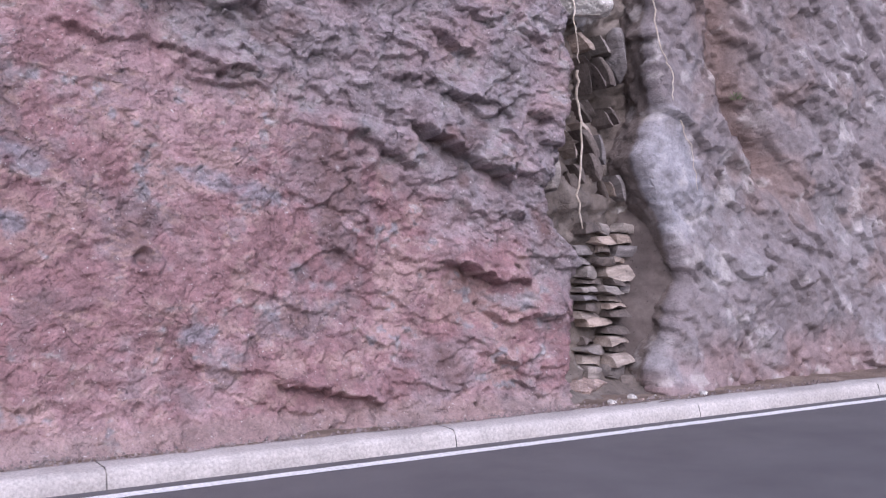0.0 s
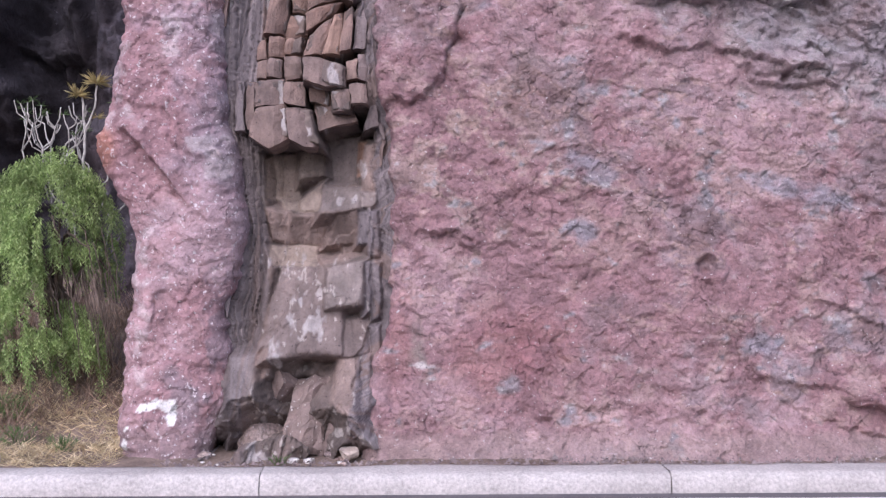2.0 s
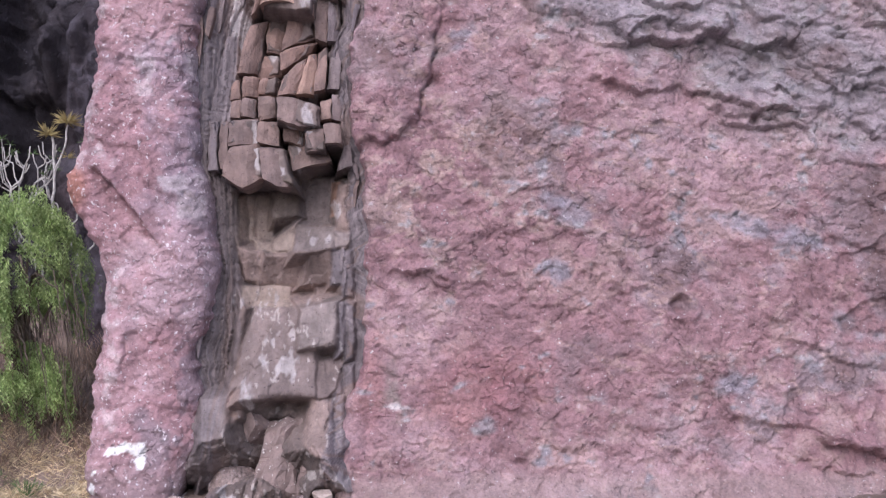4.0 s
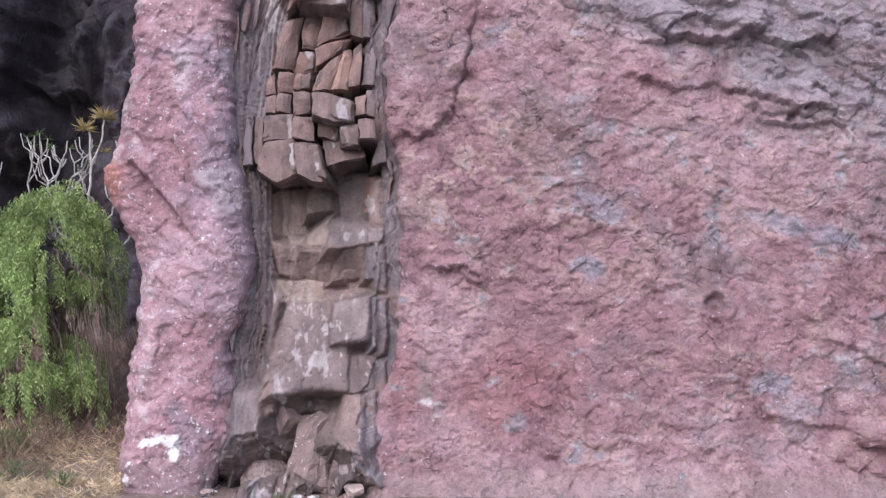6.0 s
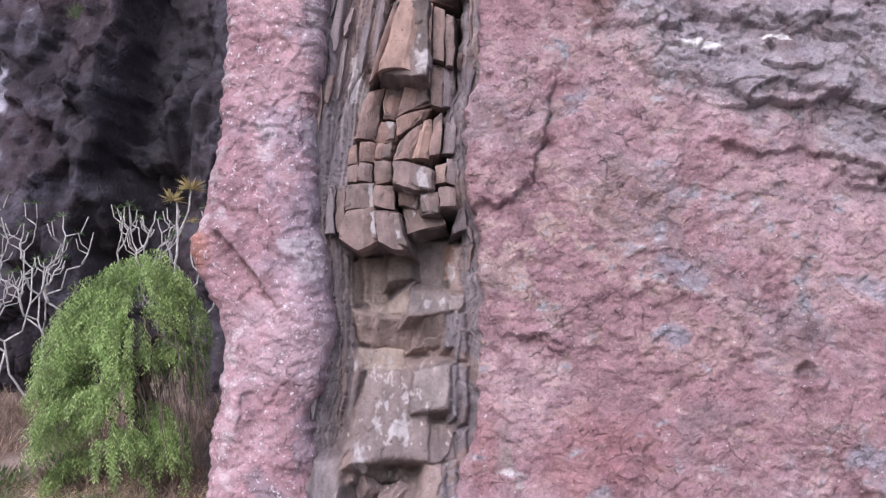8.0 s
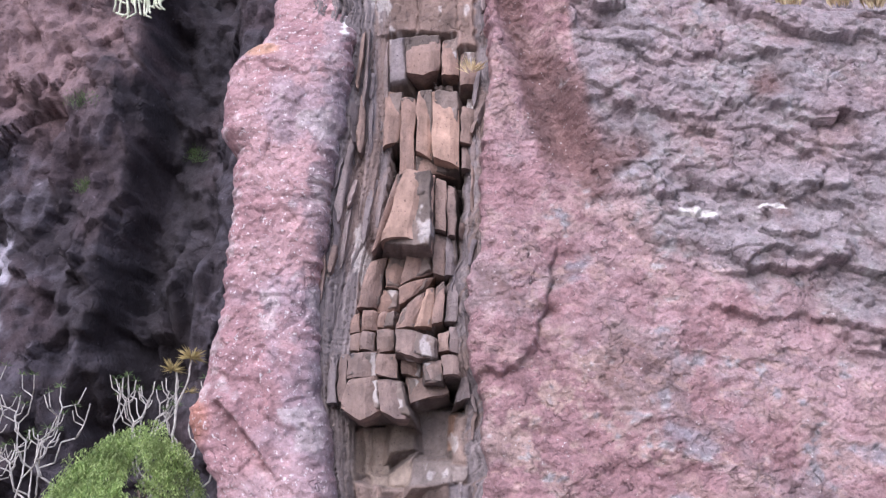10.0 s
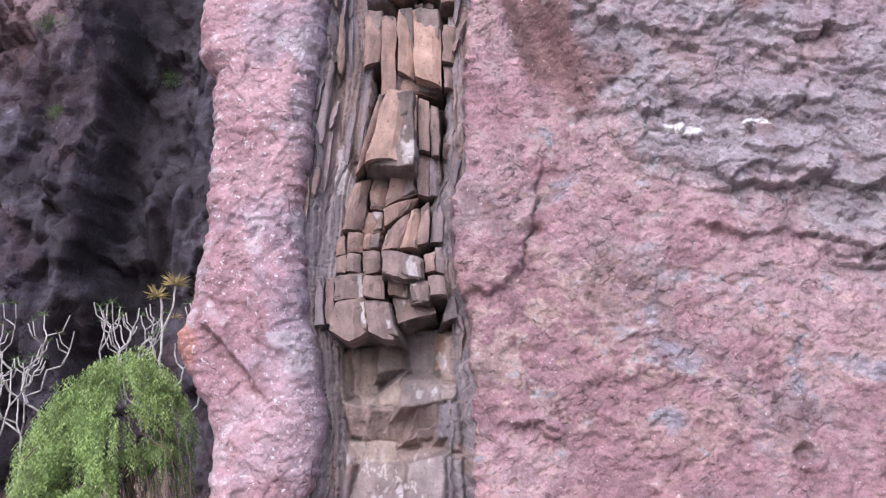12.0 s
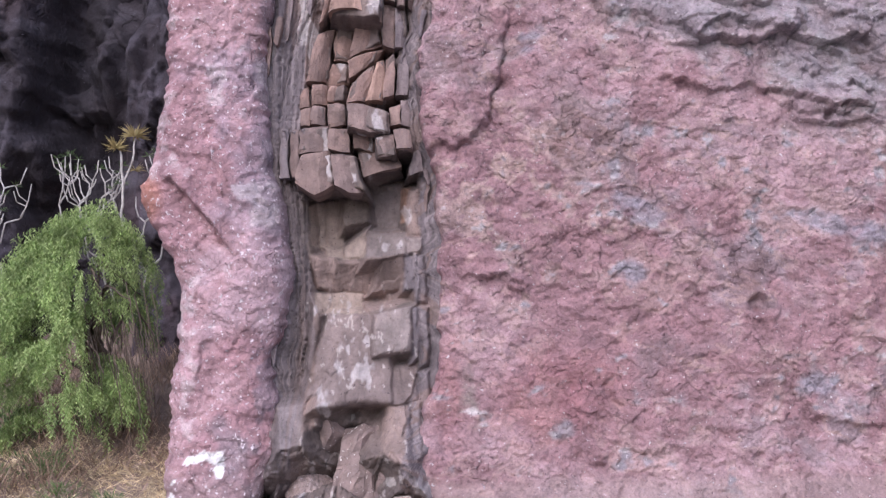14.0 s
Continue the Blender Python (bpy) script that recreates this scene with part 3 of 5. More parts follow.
def far_relief(x, z):
    o = 0.1 * fbm(x * 0.8, z * 0.8, 3, 140) + 0.55 * rough_skin(x, z, 141)
    lip, crack = plates(x, z, 143, -38, 0.7, 0.34)
    o = o + 0.07 * lip - 0.02 * crack
    lip, crack = plates(x, z, 145, -30, 0.26, 0.13)
    o = o + 0.018 * lip - 0.006 * crack
    o = o + 0.09 * facets(x, z, 147, 0.42, 0.3, -40) + 0.014 * facets(x, z, 148, 0.14, 0.1, -35) + 0.006 * facets(x, z, 149, 0.06, 0.045, -30)
    smooth = blob(x, z, 7.5, 2.35, 0.4, 0.5)
    o = o * (1 - 0.6 * smooth) + 0.04 * smooth
    line = np.interp(z, [1.6, 2.2, 3.0, 4.1, 5.0], [9.9, 9.4, 8.85, 8.5, 8.3])
    o = o - 0.22 * np.exp(-((x - line) / 0.25) ** 2) * step(1.5, 2.6, z)
    return o + 0.14 * (blob(x, z, 9.3, 1.2, 1.0, 0.6) + blob(x, z, 8.3, 0.8, 0.35, 0.3))


def far_colour(x, z, o):
    n1, n2, n3 = fbm(x * 1.2, z * 1.2, 4, 150), fbm(x * 2.6, z * 2.6, 5, 151), fbm(x * 6, z * 6, 4, 152)
    c = np.zeros(x.shape + (3,)) + np.array((0.24, 0.208, 0.216))
    c = lay(c, (0.3, 0.275, 0.286), step(-0.1, 0.6, n2 + 0.3 * n3) * 0.7)
    c = lay(c, (0.245, 0.185, 0.175), step(0.0, 0.6, n1 - 0.3 + 0.25 * (x - 8.5)) * 0.75)
    c = lay(c, (0.38, 0.37, 0.405), step(0.2, 0.9, blob(x, z, 7.6, 2.3, 0.45, 0.6) + 0.35 * n2) * 0.8)
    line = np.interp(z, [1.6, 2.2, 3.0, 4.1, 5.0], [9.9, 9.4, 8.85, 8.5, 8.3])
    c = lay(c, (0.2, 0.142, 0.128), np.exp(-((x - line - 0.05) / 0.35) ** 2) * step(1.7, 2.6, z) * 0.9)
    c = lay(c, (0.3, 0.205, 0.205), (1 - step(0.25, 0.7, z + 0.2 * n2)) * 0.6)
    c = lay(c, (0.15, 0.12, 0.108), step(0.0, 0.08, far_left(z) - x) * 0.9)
    return lay(c, (0.55, 0.51, 0.5), step(0.6, 0.95, n3 + 0.3 * n2) * 0.45)


far_cliff = empty("grey_cliff", "grey and mauve volcanic cliff beyond a stone-filled cleft", "cliff")
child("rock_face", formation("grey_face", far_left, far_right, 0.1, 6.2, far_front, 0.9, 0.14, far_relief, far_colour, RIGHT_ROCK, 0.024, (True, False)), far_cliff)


# ---- the dark gully behind the pillar ----
def gully_y(X, Z):
    wave = X - 0.05 * (Z - 4) + 0.16 * fbm(Z * 0.8, X * 0.3, 3, 159)
    recess = step(-4.25, -4.0, wave) * (1 - step(-3.35, -3.0, wave))
    y = 10.8 + 0.7 * recess + 0.05 * Z - 0.35 * step(-3.3, -2.6, X)
    o = 0.3 * fbm(X * 0.7, Z * 0.5, 3, 160) + 0.3 * facets(X, Z, 163, 0.75, 1.5, 6) + 0.17 * facets(X, Z, 165, 0.3, 0.6, 12) + 0.07 * facets(X, Z, 167, 0.13, 0.22, 20)
    o = o + 0.03 * fbm(X * 8, Z * 6, 4, 162)
    # pale fins that stand in the recess, and the knob beside it
    o = o + 0.75 * blob(X, Z, -3.45, 4.3, 0.17, 0.55, 4) + 0.6 * blob(X, Z, -3.1, 4.2, 0.16, 0.5) + 0.5 * blob(X, Z, -4.35, 4.2, 0.28, 0.5) + 0.8 * blob(X, Z, -4.1, 3.3, 0.2, 0.45)
    return y - o


def gully(name, x0, x1, z0, z1, res):
    X, Z = np.meshgrid(np.arange(x0, x1, res), np.arange(z0, z1, res))
    n1, n2 = fbm(X * 1.5, Z * 1.5, 4, 166), fbm(X * 4, Z * 4, 4, 167)
    # the gully's shade is put into these near-black rock colours
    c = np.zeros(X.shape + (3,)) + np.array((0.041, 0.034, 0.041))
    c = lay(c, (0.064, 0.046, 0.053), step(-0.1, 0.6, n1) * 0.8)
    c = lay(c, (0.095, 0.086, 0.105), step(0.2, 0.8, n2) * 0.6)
    # shade painted down the recess: held at the darkest tone
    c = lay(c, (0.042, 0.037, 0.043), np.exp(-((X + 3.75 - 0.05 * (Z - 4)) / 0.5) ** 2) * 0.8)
    c = lay(c, (0.23, 0.155, 0.16), step(0.3, 0.9, blob(X, Z, -5.2, 7.3, 1.2, 1.3) + 0.2 * n2) * 0.85)
    c = lay(c, (0.34, 0.32, 0.37), step(0.6, 0.95, blob(X, Z, -5.35 + 0.1 * n1, 4.4, 0.3, 1.2) * 0.6 + 0.45 * n2))
    return grid_mesh(name, X, gully_y(X, Z), Z, SHADE_DARK_ROCK, c)


back_cliff = empty("gully_cliff", "dark shaded basalt cliff with deep vertical clefts", "cliff")
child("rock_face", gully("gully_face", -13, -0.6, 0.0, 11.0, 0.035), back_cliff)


# ---- ground, road and kerb ----
def box_bm(x0, x1, y0, y1, z0, z1, bevel=0.0):
    bm = bmesh.new()
    bmesh.ops.create_cube(bm, size=1)
    for v in bm.verts:
        v.co = Vector(((x0 + x1) / 2 + v.co.x * (x1 - x0), (y0 + y1) / 2 + v.co.y * (y1 - y0), (z0 + z1) / 2 + v.co.z * (z1 - z0)))
    if bevel:
        bmesh.ops.bevel(bm, geom=bm.edges[:], offset=bevel, segments=2, affect="EDGES")
    return bm


KERB_Y = 6.93


def verge_height(x, y):
    rise = np.clip(y - 7.35, 0, 9)
    near = 1 - step(-1.9, -1.2, x)
    return 0.12 + near * (0.05 * rise + 0.3 * np.maximum(rise - 0.7, 0)) + 0.02 * fbm(x * 2.2, y * 2.2, 4, 201) + 0.006 * fbm(x * 14, y * 14, 3, 202)


gx, gy = np.meshgrid(np.concatenate([[-1500, -300, -60, -20], np.arange(-9, 12, 0.05), [16, 30, 80, 300, 1500]]), np.concatenate([np.arange(7.13, 9.4, 0.04), np.arange(9.4, 14, 0.2), [30, 100, 400, 1500]]))
verge = tagged(new("ground", grid_mesh("ground", gx, gy, verge_height(gx, gy), DIRT)), "dry stony dirt verge behind the kerb", "ground", kind="structure")
plain_x, plain_y = np.meshgrid(np.array([-1500.0, -100, 0, 100, 1500]), np.array([-1500.0, -100, -6.0]))
tagged(new("ground", grid_mesh("ground", plain_x, plain_y, -0.03 + 0 * plain_x, DIRT)), "dry dirt beyond the far road edge", "ground", kind="structure")
road = tagged(new("road"), "smooth grey asphalt road", "road", kind="structure")
part("asphalt", box_bm(-400, 400, -6.0, KERB_Y, -0.3, 0.0), ASPHALT, road)
# edge line, worn at its rims
lx = np.linspace(-40, 40, 3200)
ly = np.array([6.635, 6.66, 6.7, 6.74, 6.765])
LX, LY = np.meshgrid(lx, ly)
LY = LY + 0.006 * fbm(LX * 9, LY * 30, 3, 205) + 0.006 * vnoise(LX * 1.5, LY * 0, 206)
child("edge_line", grid_mesh("edge_line", LX, LY, 0.004 + 0 * LX, WHITE_PAINT), road, "white painted edge line")

kerb = tagged(new("kerb"), "pale cast concrete kerb in long segments", "kerb", kind="structure")
joints = [1.78 + 2.63 * k for k in range(-7, 8)]
for k, (a, b) in enumerate(zip(joints[:-1], joints[1:])):
    n = int((b - a) / 0.04)
    prof = np.array([1, 0.86]) * np.array([(6.93, -0.05), (6.925, 0.03), (6.935, 0.09), (6.945, 0.12), (6.965, 0.143), (7.0, 0.153), (7.08, 0.157), (7.16, 0.16), (7.22, 0.158), (7.25, 0.08)])
    KX, KI = np.meshgrid(np.linspace(a + 0.004, b - 0.004, n), np.arange(len(prof)))
    wear = 0.006 * fbm(KX * 6, KI * 0.7 + k * 9, 4, 210 + k) * (KI > 1)
    edge = 0.02 * fbm(KX * 3.1, KI * 0 + k, 4, 230) * (KI > 6)
    KY, KZ = prof[KI, 0] - wear + edge * 2, prof[KI, 1] + wear * 0.6
    child("kerb_stone", grid_mesh("kerb_stone", KX, KY, KZ, CONCRETE), kerb)
    part("joint", box_bm(b - 0.02, b + 0.02, 6.97, 7.2, -0.05, 0.115), CONCRETE, kerb)


# ---- the columnar dyke between pillar and main face ----
def sheet(name, x0, x1, z0, z1, res, depth_of, colour_of, material):
    X, Z = np.meshgrid(np.arange(x0, x1 + res, res), np.arange(z0, z1 + res, res))
    return grid_mesh(name, X, depth_of(X, Z), Z, material, colour_of(X, Z))


T, O, W, G, R, P, B = BLOCK_TAN, BLOCK_ORANGE, BLOCK_YELLOW, BLOCK_GREY, BLOCK_RUST, BLOCK_PALE, BOULDER
# blocks of the dyke: middle, width at the foot, height, how far they stand out
TOP_SLABS = [
    (-0.33, 4.67, 0.2, 0.66, 0.09, O, {"taper": -0.1, "foot": -0.07, "lean": 0.05}),
    (-0.5, 4.72, 0.14, 0.59, 0.066, O, {"taper": 0.14, "foot": -0.04}),
    (-0.64, 4.62, 0.11, 0.7, 0.048, R, {"taper": -0.09}),
    (-0.76, 4.79, 0.12, 0.48, 0.03, R, {"taper": -0.25, "turn": 2, "foot": 0.04}),
    (-0.15, 4.7, 0.11, 0.33, 0.048, T, {"taper": -0.09, "turn": 3}),
    (-0.14, 4.42, 0.13, 0.22, 0.036, T, {"turn": 3}),
    (-0.52, 5.36, 0.27, 0.34, 0.036, R, {"taper": -0.07, "turn": -2, "foot": 0.04, "head": 0.05, "point": 0.15}),
    (-0.3, 5.34, 0.14, 0.35, 0.012, R, {"taper": 0.14, "turn": -2}),
    (-0.12, 5.23, 0.2, 0.32, 0.024, R, {"taper": 0.1}),
    (-0.4, 4.35, 0.35, 0.11, 0.018, R, {"head": -0.1}),
]
CREST_SLABS = [
    (-0.77, 5.31, 0.2, 0.42, -0.02, G, {"turn": -3, "foot": 0.02}),
    (-0.75, 5.81, 0.33, 0.45, -0.04, R, {"taper": -0.06, "foot": 0.07}),
    (-0.41, 5.78, 0.32, 0.44, 0.0, R, {"taper": 0.09, "foot": -0.05}),
    (-0.15, 5.7, 0.21, 0.56, 0.02, R, {"taper": 0.1, "turn": -2}),
]
FLAKE_BLOCKS = [
    (-0.57, 3.93, 0.38, 0.62, 0.24, O, {"taper": 0.42, "turn": 7, "foot": -0.04, "arch": 0.08, "lean": 0.05, "n": 10}),
    (-0.76, 3.95, 0.08, 0.62, 0.14, R, {"taper": 0.13, "turn": 15, "foot": 0.09}),
    (-0.37, 4.0, 0.08, 0.43, 0.1, T, {"taper": -0.13, "foot": -0.02, "head": -0.04}),
    (-0.28, 3.96, 0.07, 0.41, 0.08, T, {"taper": -0.14, "head": -0.03}),
    (-0.37, 3.62, 0.09, 0.33, 0.06, T, {"turn": 2, "foot": -0.03}),
    (-0.28, 3.6, 0.09, 0.31, 0.07, G, {}),
    (-0.87, 3.39, 0.16, 0.4, 0.04, R, {"taper": 0.31, "turn": 11, "foot": 0.02, "head": 0.06}),
    (-0.75, 3.27, 0.16, 0.17, -0.02, R, {"taper": 0.19, "turn": 8, "foot": 0.03}),
    (-0.71, 3.51, 0.12, 0.29, 0.0, R, {"taper": -0.25, "turn": 7, "head": 0.03}),
    (-0.53, 3.54, 0.25, 0.22, 0.02, R, {"taper": 0.16, "turn": 8, "foot": 0.11, "lean": 0.04}),
]
PLATE_BLOCKS = [
    (-0.56, 3.34, 0.18, 0.13, 0.06, R, {"taper": -0.44, "turn": 13, "foot": 0.14, "head": 0.12}),
    (-0.59, 3.14, 0.15, 0.22, 0.09, R, {"taper": -0.2, "turn": 12, "head": 0.17, "lean": 0.04}),
    (-0.46, 3.18, 0.12, 0.31, 0.12, O, {"taper": 0.5, "turn": 7, "foot": 0.02, "head": 0.02, "lean": 0.04}),
    (-0.37, 3.22, 0.09, 0.34, 0.09, R, {"taper": 0.11, "turn": 3, "foot": 0.03, "head": 0.07, "lean": 0.03}),
    (-1.0, 3.07, 0.08, 0.16, 0.05, R, {"turn": 4, "head": 0.02}),
    (-0.89, 3.09, 0.12, 0.16, 0.07, R, {"taper": 0.08, "turn": 5, "foot": 0.02}),
    (-0.76, 3.1, 0.14, 0.13, 0.05, R, {"turn": 9, "head": 0.02}),
    (-0.99, 2.91, 0.08, 0.14, 0.1, T, {"head": 0.02}),
    (-0.89, 2.92, 0.11, 0.14, 0.13, T, {"taper": 0.09, "turn": -2}),
    (-0.76, 2.92, 0.13, 0.17, 0.14, T, {"turn": -3, "foot": 0.03}),
]
JUTTING_BLOCKS = [
    (-0.52, 2.87, 0.3, 0.19, 0.27, T, {"foot": -0.03, "head": -0.04, "lean": 0.07, "point": 0.12, "n": 8}),
    (-0.33, 2.91, 0.08, 0.15, 0.14, T, {"taper": 0.13, "turn": -2, "head": 0.02}),
    (-0.25, 2.94, 0.08, 0.2, 0.1, G, {"taper": 0.13}),
    (-0.26, 3.25, 0.1, 0.34, 0.08, G, {"taper": 0.2, "turn": 2}),
    (-0.92, 2.73, 0.21, 0.19, 0.19, T, {"turn": -2, "foot": 0.02, "head": 0.03, "lean": 0.03}),
    (-0.74, 2.72, 0.15, 0.18, 0.21, T, {"taper": 0.13, "turn": -6, "head": 0.02, "lean": 0.03, "point": 0.08}),
    (-0.56, 2.73, 0.15, 0.14, 0.12, T, {"taper": -0.13, "foot": -0.02, "head": -0.02}),
    (-0.4, 2.67, 0.15, 0.17, 0.25, T, {"taper": 0.07, "turn": -2, "lean": 0.05}),
    (-0.27, 2.71, 0.12, 0.15, 0.24, T, {"taper": 0.08, "turn": -6, "foot": 0.02, "lean": 0.03}),
]
HANGING_BLOCKS = [
    (-0.9, 2.5, 0.28, 0.23, 0.28, T, {"taper": 0.25, "head": 0.03, "point": 0.36, "lean": 0.05, "n": 8}),
    (-0.68, 2.48, 0.21, 0.26, 0.24, T, {"taper": 0.14, "turn": -10, "foot": -0.05, "point": 0.16, "lean": 0.03}),
    (-0.44, 2.57, 0.27, 0.16, 0.1, T, {"taper": -0.11, "turn": -13, "foot": 0.08, "head": -0.03, "lean": 0.04}),
    (-0.18, 2.57, 0.12, 0.19, 0.12, G, {"taper": 0.58, "turn": 7, "foot": 0.04}),
    (-1.14, 2.63, 0.07, 0.38, 0.16, G, {"taper": 0.29}),
    (-1.06, 2.63, 0.06, 0.36, 0.18, T, {}),
]
HOLLOW_BLOCKS = [
    (-0.95, 2.16, 0.15, 0.35, -0.2, W, {"taper": -0.13, "turn": 2, "foot": -0.03, "head": -0.02}),
    (-0.8, 2.15, 0.13, 0.35, -0.18, W, {"taper": 0.08}),
    (-0.64, 2.24, 0.2, 0.22, -0.1, W, {"taper": 0.25, "turn": -4, "foot": 0.06, "head": 0.06, "point": 0.1, "lean": 0.06}),
    (-0.41, 2.28, 0.25, 0.36, -0.2, P, {}),
    (-0.25, 2.28, 0.06, 0.27, -0.19, O, {}),
    (-0.64, 1.95, 0.17, 0.15, -0.06, W, {"taper": -0.06, "turn": 2, "head": 0.13, "lean": 0.06}),
    (-0.8, 1.92, 0.13, 0.08, -0.1, W, {"taper": -0.08, "turn": -3, "lean": 0.05}),
    (-0.4, 1.96, 0.3, 0.22, -0.04, P, {"turn": 8, "foot": 0.05, "head": -0.02, "lean": 0.2, "n": 8}),
    (-0.37, 1.74, 0.25, 0.25, 0.12, T, {"taper": 0.4, "turn": 11, "lean": -0.14}),
    (-0.65, 1.74, 0.33, 0.23, 0.03, T, {"taper": -0.06, "turn": 17, "foot": -0.02, "lean": -0.16, "n": 8}),
]
SILL_BLOCKS = [
    (-0.88, 1.77, 0.15, 0.22, 0.0, T, {"taper": -0.13, "turn": -8, "foot": -0.02, "head": -0.04, "lean": -0.1}),
    (-0.76, 1.54, 0.34, 0.17, -0.1, W, {"taper": -0.06, "turn": 3}),
    (-0.5, 1.55, 0.18, 0.14, -0.16, T, {"taper": 0.06, "turn": -2, "foot": 0.03}),
    (-0.31, 1.57, 0.21, 0.08, -0.06, T, {"taper": 0.14, "turn": -4, "foot": 0.08, "head": 0.02}),
    (-0.24, 1.74, 0.08, 0.24, 0.1, G, {"taper": 0.25, "turn": 2}),
    (-0.16, 1.7, 0.08, 0.33, 0.15, G, {"taper": 0.25, "turn": -2}),
    (-0.19, 1.94, 0.12, 0.12, 0.1, P, {"taper": 0.08, "turn": -2}),
    (-0.19, 2.2, 0.11, 0.34, 0.02, T, {"taper": 0.36, "turn": 2}),
    (-0.1, 2.12, 0.07, 0.46, 0.1, G, {"foot": 0.03}),
    (-1.01, 2.1, 0.05, 0.31, -0.02, W, {"taper": -0.2, "turn": -3, "foot": -0.12}),
]
SLOPE_BLOCKS = [
    (-0.59, 1.12, 0.55, 0.63, 0.1, B, {"taper": 0.55, "turn": 12, "foot": 0.02, "lean": 0.22, "n": 12, "rough": 0.035}),
    (-0.82, 1.17, 0.17, 0.54, 0.06, B, {"taper": -0.35, "turn": 20, "foot": 0.14, "lean": 0.16, "n": 8}),
    (-0.37, 1.32, 0.25, 0.29, 0.2, P, {"taper": -0.08, "turn": 6, "foot": 0.02, "head": 0.06, "lean": 0.07, "n": 8}),
    (-0.2, 1.3, 0.07, 0.38, 0.16, G, {"taper": 0.43, "turn": 4, "foot": 0.04}),
    (-0.14, 1.29, 0.06, 0.42, 0.18, G, {"foot": 0.04}),
    (-0.3, 0.95, 0.23, 0.27, 0.14, B, {"taper": 0.22, "turn": 5, "foot": 0.03, "lean": 0.1}),
    (-0.35, 0.63, 0.18, 0.33, 0.26, T, {"taper": 0.06, "turn": 3, "foot": -0.09, "lean": 0.08}),
    (-0.22, 0.62, 0.11, 0.39, 0.24, G, {"taper": 0.27, "foot": 0.08, "head": 0.02}),
    (-0.14, 0.76, 0.06, 0.55, 0.2, G, {"taper": -0.17, "turn": -2, "foot": 0.04}),
]
GREY_SLABS = [
    (-0.94, 1.2, 0.06, 0.55, 0.1, T, {"taper": 0.17, "turn": 4, "foot": 0.1, "head": -0.08}),
    (-1.08, 0.68, 0.17, 0.29, 0.24, P, {"taper": -0.12, "turn": -2, "foot": 0.04, "head": 0.02, "lean": 0.06}),
    (-0.95, 0.76, 0.09, 0.2, 0.16, T, {"taper": 0.11, "foot": 0.04, "head": 0.02}),
]
LOOSE_BLOCKS = TOP_SLABS + FLAKE_BLOCKS + PLATE_BLOCKS + JUTTING_BLOCKS + HANGING_BLOCKS
MASSIVE_BLOCKS = CREST_SLABS + HOLLOW_BLOCKS + SILL_BLOCKS + SLOPE_BLOCKS + GREY_SLABS


def block_corners(x, z, w, h, taper=0.0, turn=0.0, foot=0.0, head=0.0):
    s = math.tan(radians(turn)) * h / 2
    return ((x - w / 2 - s, z - h / 2 - foot / 2), (x + w / 2 - s, z - h / 2 + foot / 2), (x + w / 2 * (1 - taper) + s, z + h / 2 + head / 2), (x - w / 2 * (1 - taper) + s, z + h / 2 - head / 2))


def outside(x, z, corners):
    """How far a point lies outside a convex outline; negative inside."""
    d = np.full(x.shape, -9.0)
    for (ax, az), (bx, bz) in zip(corners, corners[1:] + corners[:1]):
        length = math.hypot(bx - ax, bz - az)
        d = np.maximum(d, ((x - ax) * (bz - az) - (z - az) * (bx - ax)) / length)
    return d



MINERAL = {"tan_basalt": (0.25, 0.188, 0.165), "orange_basalt": (0.33, 0.205, 0.15), "ochre_basalt": (0.27, 0.215, 0.18), "grey_slaty_basalt": (0.21, 0.18, 0.185), "rusty_basalt": (0.26, 0.185, 0.16), "pale_grey_basalt": (0.255, 0.21, 0.195), "lichened_boulder": (0.2, 0.157, 0.145)}


def left_inner(z):
    return np.interp(z, [0.5, 0.9, 1.3, 1.9, 2.8, 3.5, 4.1, 4.6, 5.1, 6.4], [-1.05, -0.99, -0.93, -0.98, -1.0, -0.92, -0.8, -0.76, -0.8, -0.84])


def slaty(f, z, seed, columns):
    """Relief of slender splintered columns that run along f = constant."""
    f = f + 0.02 * vnoise(z * 3.1, f * 4, seed) + 0.004 * vnoise(z * 9, f * 9, seed + 1)
    o = 0 * f
    for k, (n, tall, amp) in enumerate(((columns, 1.2, 0.055), (columns * 2.3, 0.9, 0.026), (columns * 4.0, 0.7, 0.01))):
        f1, f2, val, px, py = cells(f * n, z / tall, seed + 7 * k)
        o = o + amp * ((val - 0.5) + 0.9 * px * (val - 0.4) - 0.35 * py * val - 0.5 * (1 - step(0.0, 0.1, f2 - f1)))
    return o


